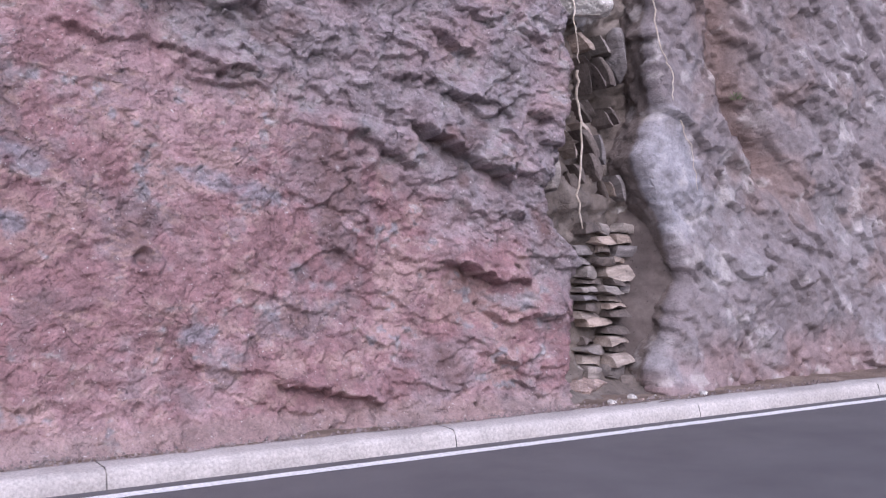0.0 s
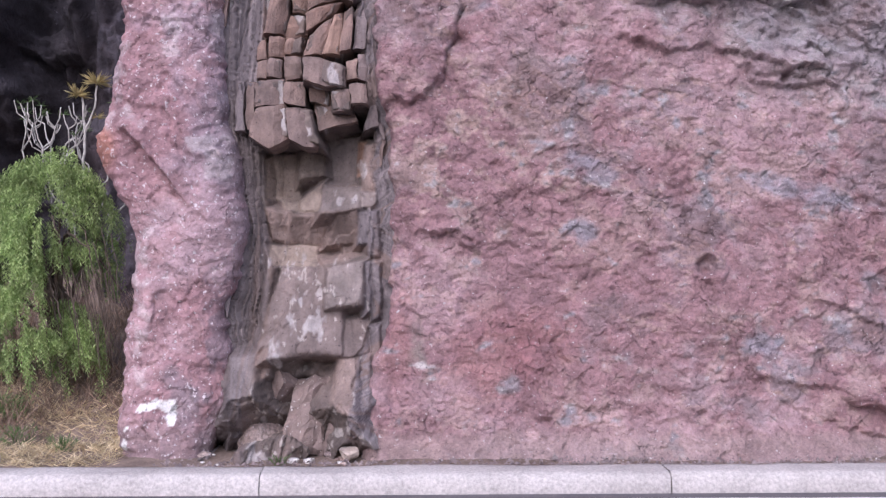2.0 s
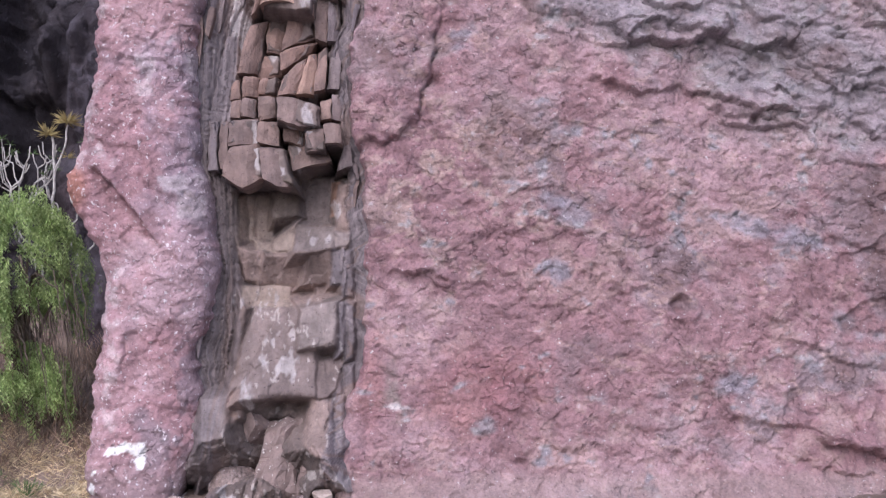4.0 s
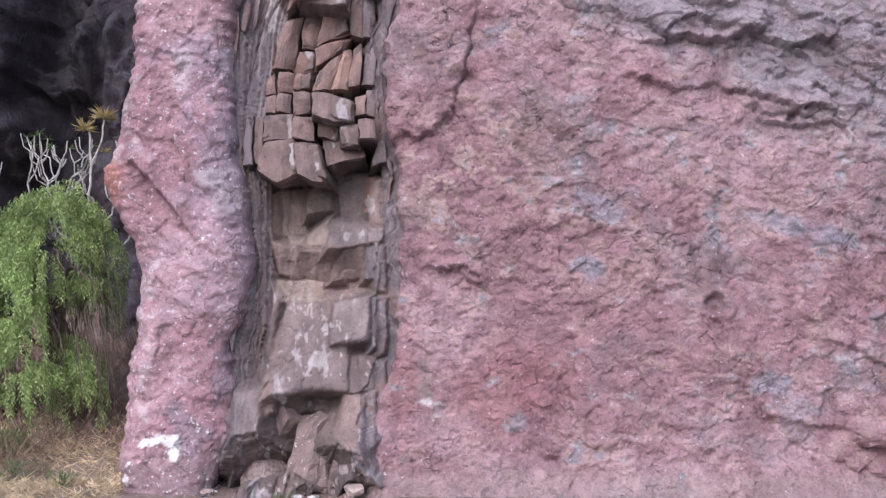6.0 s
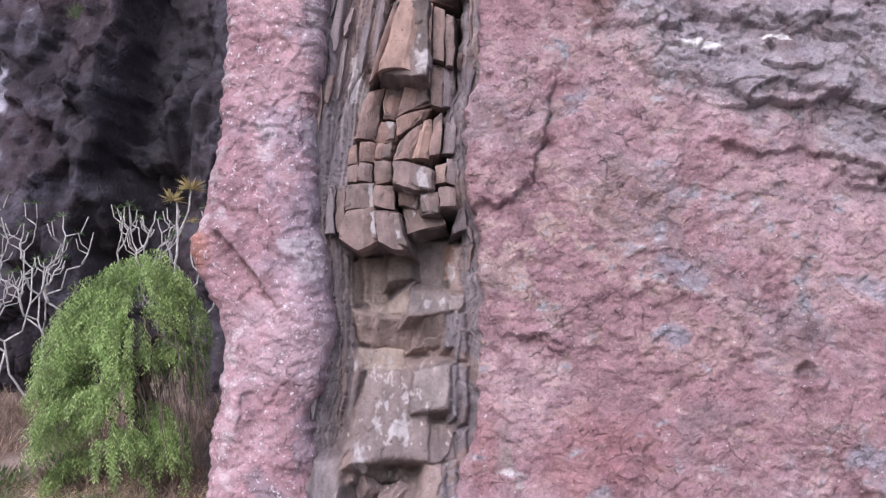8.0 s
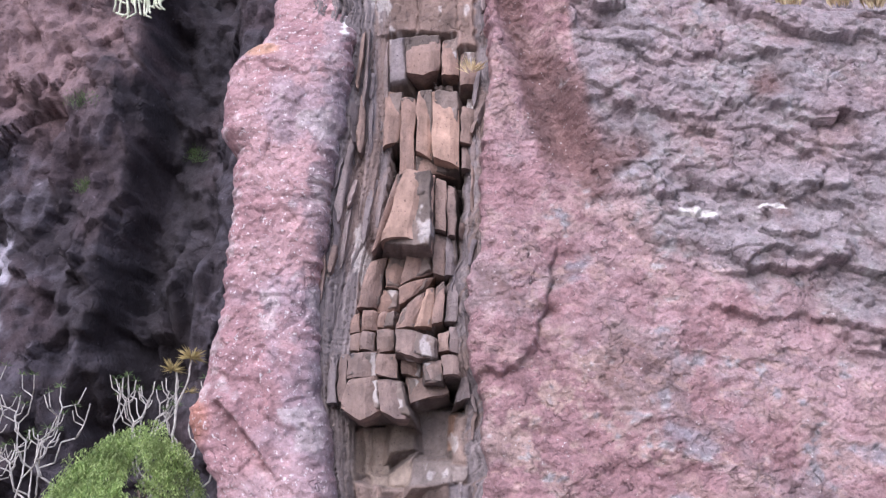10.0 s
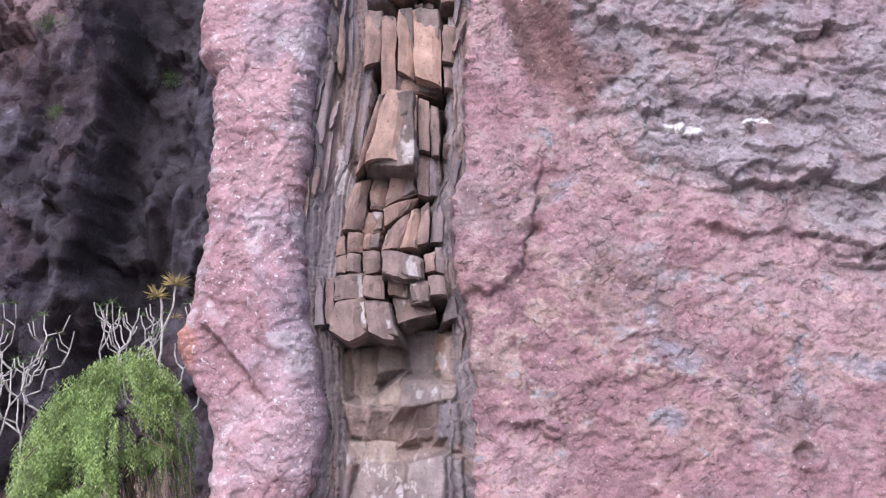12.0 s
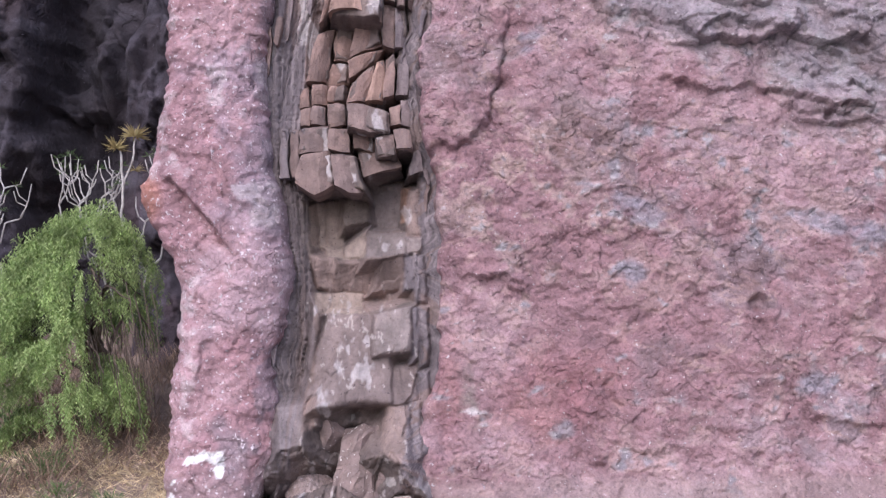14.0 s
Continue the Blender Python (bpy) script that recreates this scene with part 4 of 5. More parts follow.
def dyke_depth(x, z):
    lip, crack = plates(x, z, 301, 88, 0.5, 0.11)
    y = 8.1 + 0.01 * z + 0.05 * fbm(x * 3, z * 1.2, 4, 302) - 0.07 * lip + 0.03 * crack
    y = y + 0.14 * blob(x, z, -0.5, 2.15, 0.45, 0.3)
    wx = x + 0.012 * fbm(x * 6, z * 6, 3, 351) + 0.004 * vnoise(x * 40, z * 40, 352)
    wz = z + 0.012 * fbm(x * 6, z * 6, 3, 353) + 0.004 * vnoise(x * 40, z * 40, 354)
    skin = 0.014 * fbm(x * 5, z * 5, 4, 303) + 0.012 * facets(x, z, 355, 0.11, 0.13, 10)
    crag = np.full(x.shape, 9.0)
    for k, (bx, bz, w, h, proud, m, kw) in enumerate(LOOSE_BLOCKS + MASSIVE_BLOCKS):
        massive = k >= len(LOOSE_BLOCKS)
        d = outside(wx, wz, block_corners(bx, bz, w, h, *[kw.get(key, 0.0) for key in ("taper", "turn", "foot", "head")]))
        u, v = np.clip((wx - bx) / w + 0.5, 0, 1), np.clip((wz - bz) / h + 0.5, 0, 1)
        tilt = 0.25 * math.sin(k * 2.7) * min(w, 0.3)
        face = 8.0 - proud - kw.get("lean", 0.0) * (1 - v) - tilt * (u - 0.5) + (0.004 if massive else 0.032)
        crag = np.minimum(crag, face + 0.02 * np.clip(1 + d / 0.02, 0, 1) ** 2 + (2.6 if massive else 9.0) * np.maximum(d if massive else d + 0.012, 0))
    y = np.where(crag < 8.6, crag + skin, y)
    outer, inner = pillar_right(z) - 0.03, left_inner(z)
    f = (x - outer) / (inner - outer)
    slate = 7.88 + 0.17 * np.clip(f, 0, 1) + 0.02 * np.maximum(z - 3, 0) - slaty(f, z, 311, 5.0)
    y = np.where((f < 1) & (z > 2.9), np.minimum(slate, y + 0.05), np.where((f < 1) & (z > 0.6), np.minimum(slate - 0.02, y), y))
    g = (x - main_left(z) + 0.13) / 0.15
    slate = 8.0 - 0.12 * np.clip(g, 0, 1) + 0.02 * np.maximum(z - 3, 0) - 0.7 * slaty(g, z, 341, 2.5)
    y = np.where((g > 0) & (z > 0.6), np.minimum(slate, y + 0.04), y)
    y = y + 0.22 * blob(x, z, -0.6, 0.76, 0.16, 0.06) + 0.16 * blob(x, z, -0.46, 0.62, 0.05, 0.14)
    low = np.exp(-(np.maximum(z - 0.15, 0) / 0.4) ** 2)
    return y - 0.42 * low * (1 + 0.35 * fbm(x * 2.5, z * 3, 3, 359)) - low * (0.1 * facets(x, z, 361, 0.2, 0.26, 10) + 0.03 * facets(x, z, 363, 0.08, 0.1))


def dyke_colour(x, z):
    n1, n2 = fbm(x * 5, z * 1.5, 4, 305), fbm(x * 9, z * 5, 4, 306)
    # backing colour darkened to give the gaps between blocks their shade
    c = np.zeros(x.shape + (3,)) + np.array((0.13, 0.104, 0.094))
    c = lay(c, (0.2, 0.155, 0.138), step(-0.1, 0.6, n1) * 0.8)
    n3 = fbm(x * 6, z * 4, 5, 357)
    wx, wz = x + 0.015 * fbm(x * 6, z * 6, 3, 351), z + 0.015 * fbm(x * 6, z * 6, 3, 353)
    for k, (bx, bz, w, h, proud, m, kw) in enumerate(MASSIVE_BLOCKS):
        d = outside(wx, wz, block_corners(bx, bz, w, h, *[kw.get(key, 0.0) for key in ("taper", "turn", "foot", "head")]))
        shade = 0.9 + 0.2 * math.sin(k * 5.1) + 0.22 * n3[..., None]
        c = c + (np.array(MINERAL[m.name]) * shade - c) * step(0.02, -0.005, d)[..., None]
    outer, inner = pillar_right(z) - 0.03, left_inner(z)
    f = (x - outer) / (inner - outer)
    streak = fbm(f * 9 + 0.6 * vnoise(z * 1.3, x * 0, 308), z * 1.6, 5, 309, 0.6)
    flank = np.maximum(step(-0.1, 0.05, 1 - f) * (0.55 + 0.45 * step(2.4, 3.0, z)), step(-0.02, 0.02, x - main_left(z) + 0.11))
    c = lay(c, (0.155, 0.132, 0.136), flank)
    c = lay(c, (0.26, 0.222, 0.225), flank * step(0.0, 0.7, streak) * 0.85)
    c = lay(c, (0.22, 0.155, 0.13), flank * step(0.25, 0.8, fbm(f * 4, z * 0.9, 4, 310)) * 0.6)
    splash = step(0.92, 1.02, fbm(x * 34 + z * 9, z * 17 - x * 6, 3, 358) + 0.45 * (blob(x, z, -0.6, 1.3, 0.25, 0.22) + blob(x, z, -0.75, 0.35, 0.12, 0.25) + blob(x, z, -0.35, 0.3, 0.2, 0.12)) - 0.08)
    c = lay(c, (0.58, 0.53, 0.49), splash * step(1.75, 1.6, z) * step(0.25, 0.1, np.abs(x + 0.55) - 0.3) * 0.45)
    return lay(c, (0.5, 0.46, 0.45), step(0.72, 1.0, n2 + 0.3 * n1) * 0.6)


dyke = empty("basalt_dyke", "brown columnar basalt dyke of stepped fractured blocks", "rock")
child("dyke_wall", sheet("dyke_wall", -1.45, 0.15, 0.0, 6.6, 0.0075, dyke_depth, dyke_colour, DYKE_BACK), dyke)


def warp(x, z):
    """Bends joints so that neighbouring blocks still fit each other."""
    a = noise.noise(Vector((x * 4.3, z * 3.1, 1.7))) * 0.008 + noise.noise(Vector((x * 13, z * 11, 4.1))) * 0.014
    b = noise.noise(Vector((x * 4.9, z * 3.7, 9.2))) * 0.008 + noise.noise(Vector((x * 12, z * 10, 6.4))) * 0.014
    return x + a, z + b


def block_mesh(corners, front, depth, seed, point=0.0, lean=0.0, tx=0.0, rough=0.013, n=6, gap=0.001, bend=True, ragged=0.011, arch=0.0):
    """A broken block behind the outline corners (lower left, lower right, upper right, upper left), fitted to its neighbours.
    point draws its lower edge down in the middle, arch hollows it upwards, lean brings its foot forward, tx turns its face sideways."""
    rnd = random.Random(seed)
    lean += rnd.uniform(-0.03, 0.04)
    tx += rnd.uniform(-0.06, 0.06)
    (ax, az), (bx, bz), (cx, cz), (dx, dz) = [warp(*c) for c in corners] if bend else corners
    mx, mz = (ax + bx + cx + dx) / 4, (az + bz + cz + dz) / 4
    h = (cz + dz - az - bz) / 2
    w = (bx + cx - ax - dx) / 2
    chip = {(0, 0): rnd.random(), (n, 0): rnd.random(), (0, n): rnd.random(), (n, n): rnd.random()}
    ridge, fold = rnd.uniform(0.25, 0.75), rnd.uniform(0.4, 0.9)
    verts, faces = [], []
    for layer in (0, 1):
        for j in range(n + 1):
            for i in range(n + 1):
                u, v = i / n, j / n
                x = (ax * (1 - u) + bx * u) * (1 - v) + (dx * (1 - u) + cx * u) * v
                z = (az * (1 - u) + bz * u) * (1 - v) + (dz * (1 - u) + cz * u) * v
                z += (arch * (1 - (2 * u - 1) ** 2) - point * (1 - abs(2 * u - 1))) * h * (1 - v)
                x += noise.noise(Vector((x * 17, z * 17, seed * 0.37))) * ragged + noise.noise(Vector((x * 5, z * 5, seed * 0.71))) * ragged
                z += noise.noise(Vector((x * 19, z * 16, seed * 0.53 + 7))) * ragged + noise.noise(Vector((x * 6, z * 5, seed * 0.29))) * ragged
                x += gap * (1 if i == 0 else -1 if i == n else 0)
                z += gap * (1 if j == 0 else -1 if j == n else 0)
                y = front - lean * (1 - v) - tx * (u - 0.5) + 0.09 * min(w, 0.3) / 0.3 * max(0, u - ridge) * 2 + 0.06 * min(h, 0.3) / 0.3 * max(0, v - fold) * 2
                p = Vector((x, y, z))
                y += noise.noise(p * 6 + Vector((seed, 0, 0))) * rough + noise.noise(p * 17 + Vector((seed, 5, 0))) * rough * 0.4
                edge = i in (0, n) or j in (0, n)
                if edge:
                    y += 0.005 + 0.035 * chip.get((i, j), 0) ** 2
                if layer:
                    y = front + depth
                verts.append(Vector((x, y, z)))
    q = (n + 1) * (n + 1)
    for j in range(n):
        for i in range(n):
            a = j * (n + 1) + i
            faces.append((a, a + 1, a + n + 2, a + n + 1))
    rim = [i for i in range(n)] + [j * (n + 1) + n for j in range(n)] + [n * (n + 1) + n - i for i in range(n)] + [(n - j) * (n + 1) for j in range(n)]
    for a, b in zip(rim, rim[1:] + rim[:1]):
        faces.append((b, a, a + q, b + q))
    me = bpy.data.meshes.new("block")
    me.from_pydata(verts, [], faces)
    return me


def block(x, z, w, h, proud, material, seed, name="block", parent=None, depth=0.35, base=8.0, taper=0.0, turn=0.0, foot=0.0, head=0.0, **kw):
    corners = block_corners(x, z, w, h, taper, turn, foot, head)
    me = block_mesh(corners, base - proud, depth, seed, **kw)
    me.materials.append(material)
    return child(name, me, parent or dyke)


for x, z, w, h, proud, m, kw in LOOSE_BLOCKS:
    block(x, z, w, h, proud, m, int(abs(x * 1000) + z * 317) % 977, **kw)

# slaty splinters that stand free of both contacts
rnd = random.Random(12)
for side in (0, 1):
    count = 6 if side == 0 else 3
    for c in range(count):
        z = 0.95 + rnd.uniform(0, 0.5)
        while z < 6.2:
            h = rnd.choice((0.2, 0.3, 0.45, 0.6)) * (1 if side == 0 else 0.6)
            if rnd.random() < (0.3 if z > 2.9 else 0.15):
                ends = []
                for zz in (z, z + h):
                    if side == 0:
                        a, b = float(pillar_right(np.array([zz]))[0]) - 0.03, float(left_inner(zz))
                    else:
                        b = float(main_left(np.array([zz]))[0]) + 0.02
                        a = b - 0.15
                    ends.append((a + (b - a) * (c + 0.1) / count, a + (b - a) * (c + 0.9) / count))
                corners = ((ends[0][0], z), (ends[0][1], z), (ends[1][1], z + h), (ends[1][0], z + h))
                f = (c + 0.5) / count
                front = (7.85 + 0.17 * f if side == 0 else 7.96 - 0.1 * f) + rnd.uniform(-0.02, 0.02) + 0.02 * max(0, z - 3)
                me = block_mesh(corners, front, 0.2, rnd.randint(0, 999), 0.25, 0.0, rnd.uniform(-0.05, 0.05), 0.02, 5, 0.002, True, 0.012)
                me.materials.append(G if rnd.random() < 0.75 else T)
                child("slate_splinter", me, dyke)
            z += h


def boulder(name, parent, x, y, z, rx, ry, rz, material, seed, flat=0.0, label="", detail=4):
    """A broken boulder: a lump cut by a few random planes."""
    rnd = random.Random(seed)
    bm = bmesh.new()
    bmesh.ops.create_icosphere(bm, subdivisions=detail, radius=1)
    cuts = [(Vector((rnd.gauss(0, 1), rnd.gauss(-0.4, 1), rnd.gauss(0, 1))).normalized(), rnd.uniform(0.5, 0.8)) for _ in range(11)]
    for v in bm.verts:
        p = v.co.copy()
        for n, d in cuts:
            over = p.dot(n) - d
            if over > 0:
                p -= n * over
        p += noise.noise_vector(p * 2.5 + Vector((seed, 0, 0))) * 0.045 + noise.noise_vector(p * 7 + Vector((seed, 3, 0))) * 0.025
        v.co = Vector((p.x * rx, p.y * ry, p.z * rz))
    me = bpy.data.meshes.new(name)
    bm.to_mesh(me)
    bm.free()
    me.materials.append(material)
    ob = child(name, me, parent, label) if parent else tagged(new(name, me), label)
    ob.matrix_world = pose(x, y, z)
    return ob


boulder("boulder", dyke, -0.82, 7.98, 0.6, 0.16, 0.25, 0.2, BOULDER, 15)
boulder("pale_pebble", dyke, -0.35, 8.1, 2.02, 0.045, 0.04, 0.025, BLOCK_YELLOW, 17, detail=2)
boulder("pale_pebble", dyke, -0.29, 8.1, 2.06, 0.03, 0.03, 0.018, BLOCK_YELLOW, 18, detail=2)
for corners, front, seed in ((((-0.8, 0.14), (-0.5, 0.12), (-0.48, 0.7), (-0.72, 0.66)), 7.8, 61), (((-0.52, 0.12), (-0.3, 0.12), (-0.34, 0.5), (-0.5, 0.52)), 7.78, 64)):
    me = block_mesh(corners, front, 0.4, seed, 0.0, 0.14, 0.1, 0.07, 9, 0.002, True, 0.04)
    me.materials.append(BOULDER)
    child("boulder", me, dyke)
boulder("boulder", dyke, -0.42, 7.95, 0.3, 0.2, 0.3, 0.2, BOULDER, 27)
boulder("boulder", dyke, -0.97, 7.92, 0.2, 0.2, 0.25, 0.14, GRAVEL, 33)


# ---- the second, stone-filled cleft ----
def cleft_depth(x, z):
    lip, crack = plates(x, z, 321, 4, 0.5, 0.14)
    y = 8.38 + 0.01 * z + 0.05 * fbm(x * 3, z * 3, 4, 322) - 0.05 * lip + 0.02 * crack - 0.06 * facets(x, z, 323, 0.2, 0.16, 30)
    y = y - 0.14 * step(6.5, 6.1, x) - 0.18 * blob(x, z, 6.75, 1.98, 0.4, 0.3) - 0.05 * blob(x, z, 7.0, 0.95, 0.4, 0.8) - 0.1 * facets(x, z, 324, 0.16, 0.3, 65) * step(1.8, 2.3, z) - 0.05 * facets(x, z, 325, 0.25, 0.07, 3) * step(2.0, 1.7, z)
    return y - 0.7 * np.exp(-np.maximum(z - 0.08, 0) / 0.2) + 0.35 * blob(x, z, 7.2, 3.3, 0.25, 0.4)


def cleft_colour(x, z):
    n1, n2 = fbm(x * 3, z * 3, 4, 325), fbm(x * 9, z * 9, 4, 326)
    c = np.zeros(x.shape + (3,)) + np.array((0.15, 0.125, 0.112))
    c = lay(c, (0.25, 0.215, 0.195), step(-0.1, 0.6, n1) * 0.7)
    c = lay(c, (0.75, 0.72, 0.7), step(0.25, 0.5, blob(x, z, 6.85, 4.05, 0.35, 0.25) + 0.35 * n2 - 0.1))
    return lay(c, (0.13, 0.105, 0.09), step(0.4, 0.8, blob(x, z, 7.55, 1.5, 0.35, 0.6)) * 0.8)


filled = empty("stone_cleft", "cleft filled with flat stacked stones and mud", "rock")
child("cleft_wall", sheet("cleft_wall", 5.8, 8.0, 0.0, 6.4, 0.03, cleft_depth, cleft_colour, DYKE_BACK), filled)
rnd = random.Random(5)
z = 0.18
while z < 1.72:
    h = rnd.uniform(0.06, 0.13)
    x = 6.64 + rnd.uniform(0, 0.12)
    while x < 7.25:
        w = rnd.uniform(0.2, 0.42)
        if rnd.random() < 0.93:
            block(x + w / 2, z + h / 2, w * 0.96, h * rnd.uniform(0.7, 0.95), rnd.uniform(-0.02, 0.13) + 0.3 * math.exp(-z / 0.3), STONE_PALE if rnd.random() < 0.72 else MUD, rnd.randint(0, 999), "flat_stone", filled, 0.3, 8.24, rnd.uniform(0, 0.3), rnd.uniform(-12, 12), n=5, rough=0.03, lean=rnd.uniform(-0.02, 0.07), point=rnd.uniform(-0.3, 0.5), arch=rnd.uniform(-0.2, 0.3), head=rnd.uniform(-0.03, 0.03), foot=rnd.uniform(-0.03, 0.03))
        x += w
    z += h
# splinters that lean across the upper cleft
for k in range(20):
    x, z = rnd.uniform(6.6, 7.3), rnd.uniform(2.15, 3.7)
    block(x, z, rnd.uniform(0.06, 0.14), rnd.uniform(0.12, 0.32), rnd.uniform(-0.06, 0.1), STONE_PALE if rnd.random() < 0.4 else MUD, rnd.randint(0, 999), "broken_stone", filled, 0.25, 8.24, rnd.uniform(0, 0.5), rnd.uniform(-36, -8), n=4, rough=0.03, lean=rnd.uniform(-0.04, 0.08), point=rnd.uniform(0, 0.5))


def mud_bank_depth(x, z):
    f = np.clip((x - 7.25) / 0.6, 0, 1)
    return 8.34 - 0.4 * f ** 1.3 + 0.25 * step(1.7, 2.3, z - 0.5 * (7.5 - x)) + 0.03 * fbm(x * 2.5, z * 2.5, 4, 327) + 0.012 * fbm(x * 12, z * 12, 3, 328) - 0.5 * np.exp(-np.maximum(z - 0.05, 0) / 0.22)


def mud_bank_colour(x, z):
    return lay(np.zeros(x.shape + (3,)) + np.array((0.105, 0.085, 0.08)), (0.145, 0.12, 0.112), step(0.0, 0.8, fbm(x * 4, z * 4, 4, 329)) * 0.8)


child("mud_bank", sheet("mud_bank", 7.2, 8.0, 0.1, 2.4, 0.02, mud_bank_depth, mud_bank_colour, MUD_BANK), filled, "smooth dark mud bank")
boulder("boulder", filled, 6.12, 8.02, 2.3, 0.14, 0.25, 0.35, STONE_PALE, 44)
boulder("boulder", filled, 7.3, 8.25, 3.55, 0.1, 0.2, 0.3, STONE_PALE, 47)
boulder("boulder", filled, 6.8, 8.15, 4.02, 0.34, 0.25, 0.18, LICHEN, 49, label="white lichen-crusted boulder")
boulder("boulder", filled, 6.7, 8.2, 0.2, 0.4, 0.35, 0.14, GRAVEL, 51)


# ---- hanging roots ----
def tube(name, pts, r0, r1, material, parent=None, wobble=0.0, seed=0, sides=6):
    """A tapering wobbly stem through a few points."""
    rnd = random.Random(seed)
    fine = []
    for a, b in zip(pts[:-1], pts[1:]):
        for k in range(5):
            p = Vector(a).lerp(Vector(b), k / 5)
            fine.append(p + Vector((rnd.uniform(-1, 1), rnd.uniform(-1, 1), rnd.uniform(-0.3, 0.3))) * wobble)
    fine.append(Vector(pts[-1]))
    verts, faces = [], []
    for i, p in enumerate(fine):
        d = (fine[min(i + 1, len(fine) - 1)] - fine[max(i - 1, 0)]).normalized()
        a = d.orthogonal().normalized()
        b = d.cross(a)
        r = r0 + (r1 - r0) * i / (len(fine) - 1)
        for k in range(sides):
            t = 2 * math.pi * k / sides
            verts.append(p + a * r * math.cos(t) + b * r * math.sin(t))
        if i:
            for k in range(sides):
                faces.append(((i - 1) * sides + k, (i - 1) * sides + (k + 1) % sides, i * sides + (k + 1) % sides, i * sides + k))
    faces.append(tuple(range((len(fine) - 1) * sides, len(fine) * sides)))
    me = mesh_from(name, verts, faces, material, True)
    return child(name, me, parent) if parent else new(name, me)


for k, (pts, r) in enumerate((([(6.25, 7.62, 3.2), (6.34, 7.72, 2.96), (6.45, 7.8, 2.62), (6.42, 7.85, 2.14), (6.52, 7.9, 1.74)], 0.015),
                              ([(7.36, 7.8, 4.4), (7.38, 7.8, 4.04), (7.45, 7.75, 3.54), (7.58, 7.72, 3.32), (7.56, 7.7, 3.03)], 0.01),
                              ([(6.4, 7.9, 4.1), (6.34, 7.75, 3.83), (6.32, 7.72, 3.58), (6.39, 7.75, 3.3)], 0.009),
                              ([(7.66, 7.7, 2.84), (7.78, 7.66, 2.53), (7.83, 7.66, 2.13)], 0.006))):
    tagged(tube("hanging_root", pts, r, r * 0.55, ROOT, None, 0.018, k), "pale bleached root hanging down the rock", "root", "roots in the cleft")

# ---- loose stones along the foot of the rock ----
rnd = random.Random(77)
for k in range(34):
    if k < 20:
        x, y = rnd.uniform(-1.45, -0.1), rnd.uniform(7.3, 7.75)
    else:
        x, y = rnd.uniform(5.9, 7.6), rnd.uniform(7.35, 7.75)
    s = rnd.uniform(0.012, 0.05)
    z = float(verge_height(np.array([x]), np.array([y]))[0])
    ob = boulder("loose_stone", None, x, y, z + s * 0.35, s * 1.3, s, s * 0.7, LICHEN if k % 3 == 0 else GRAVEL, 100 + k, label="small pale angular stone on the dirt", detail=2)
    tagged(ob, category="stone", group="loose stones")
pale = boulder("loose_stone", None, -0.3, 7.42, 0.19, 0.085, 0.05, 0.07, STONE_PALE, 190, label="pale flat stone leaning on the cliff foot", detail=3)
tagged(pale, category="stone", group="loose stones")

# fine rubble where the rock meets the kerb
rnd = random.Random(91)
verts, faces = [], []
for k in range(1500):
    x, y = rnd.uniform(-1.6, 9.5), 7.2 + abs(rnd.gauss(0, 0.12))
    s = rnd.uniform(0.004, 0.014) * (1.6 if rnd.random() < 0.1 else 1)
    zz = 0.125 + 0.02 * rnd.random() + 0.02 * (y - 7.2)
    i = len(verts)
    pts = [Vector((rnd.uniform(-1, 1), rnd.uniform(-1, 1), -0.7)) * s for _ in range(3)] + [Vector((rnd.uniform(-0.6, 0.6), rnd.uniform(-0.6, 0.6), 0.9)) * s]
    pts[0].x, pts[1].x, pts[2].y, pts[0].y = -s * 1.3, s * 1.3, s, -s * 0.6
    verts += [Vector((x, y, zz)) + p for p in pts]
    faces += [(i, i + 1, i + 3), (i + 1, i + 2, i + 3), (i + 2, i, i + 3), (i, i + 2, i + 1)]
tagged(new("rubble", mesh_from("rubble", verts, faces, GRAVEL)), "fine pale rubble along the foot of the rock", "rubble", kind="stuff")


# ---- plants ----
def leaf_quads(verts, faces, p, d, length, width, side, fold=0.0):
    """One narrow leaf from p along d."""
    d = d.normalized()
    s = (side - d * side.dot(d)).normalized() * width
    i = len(verts)
    verts += [p, p + d * length * 0.45 + s, p + d * length, p + d * length * 0.45 - s]
    faces.append((i, i + 1, i + 2, i + 3))


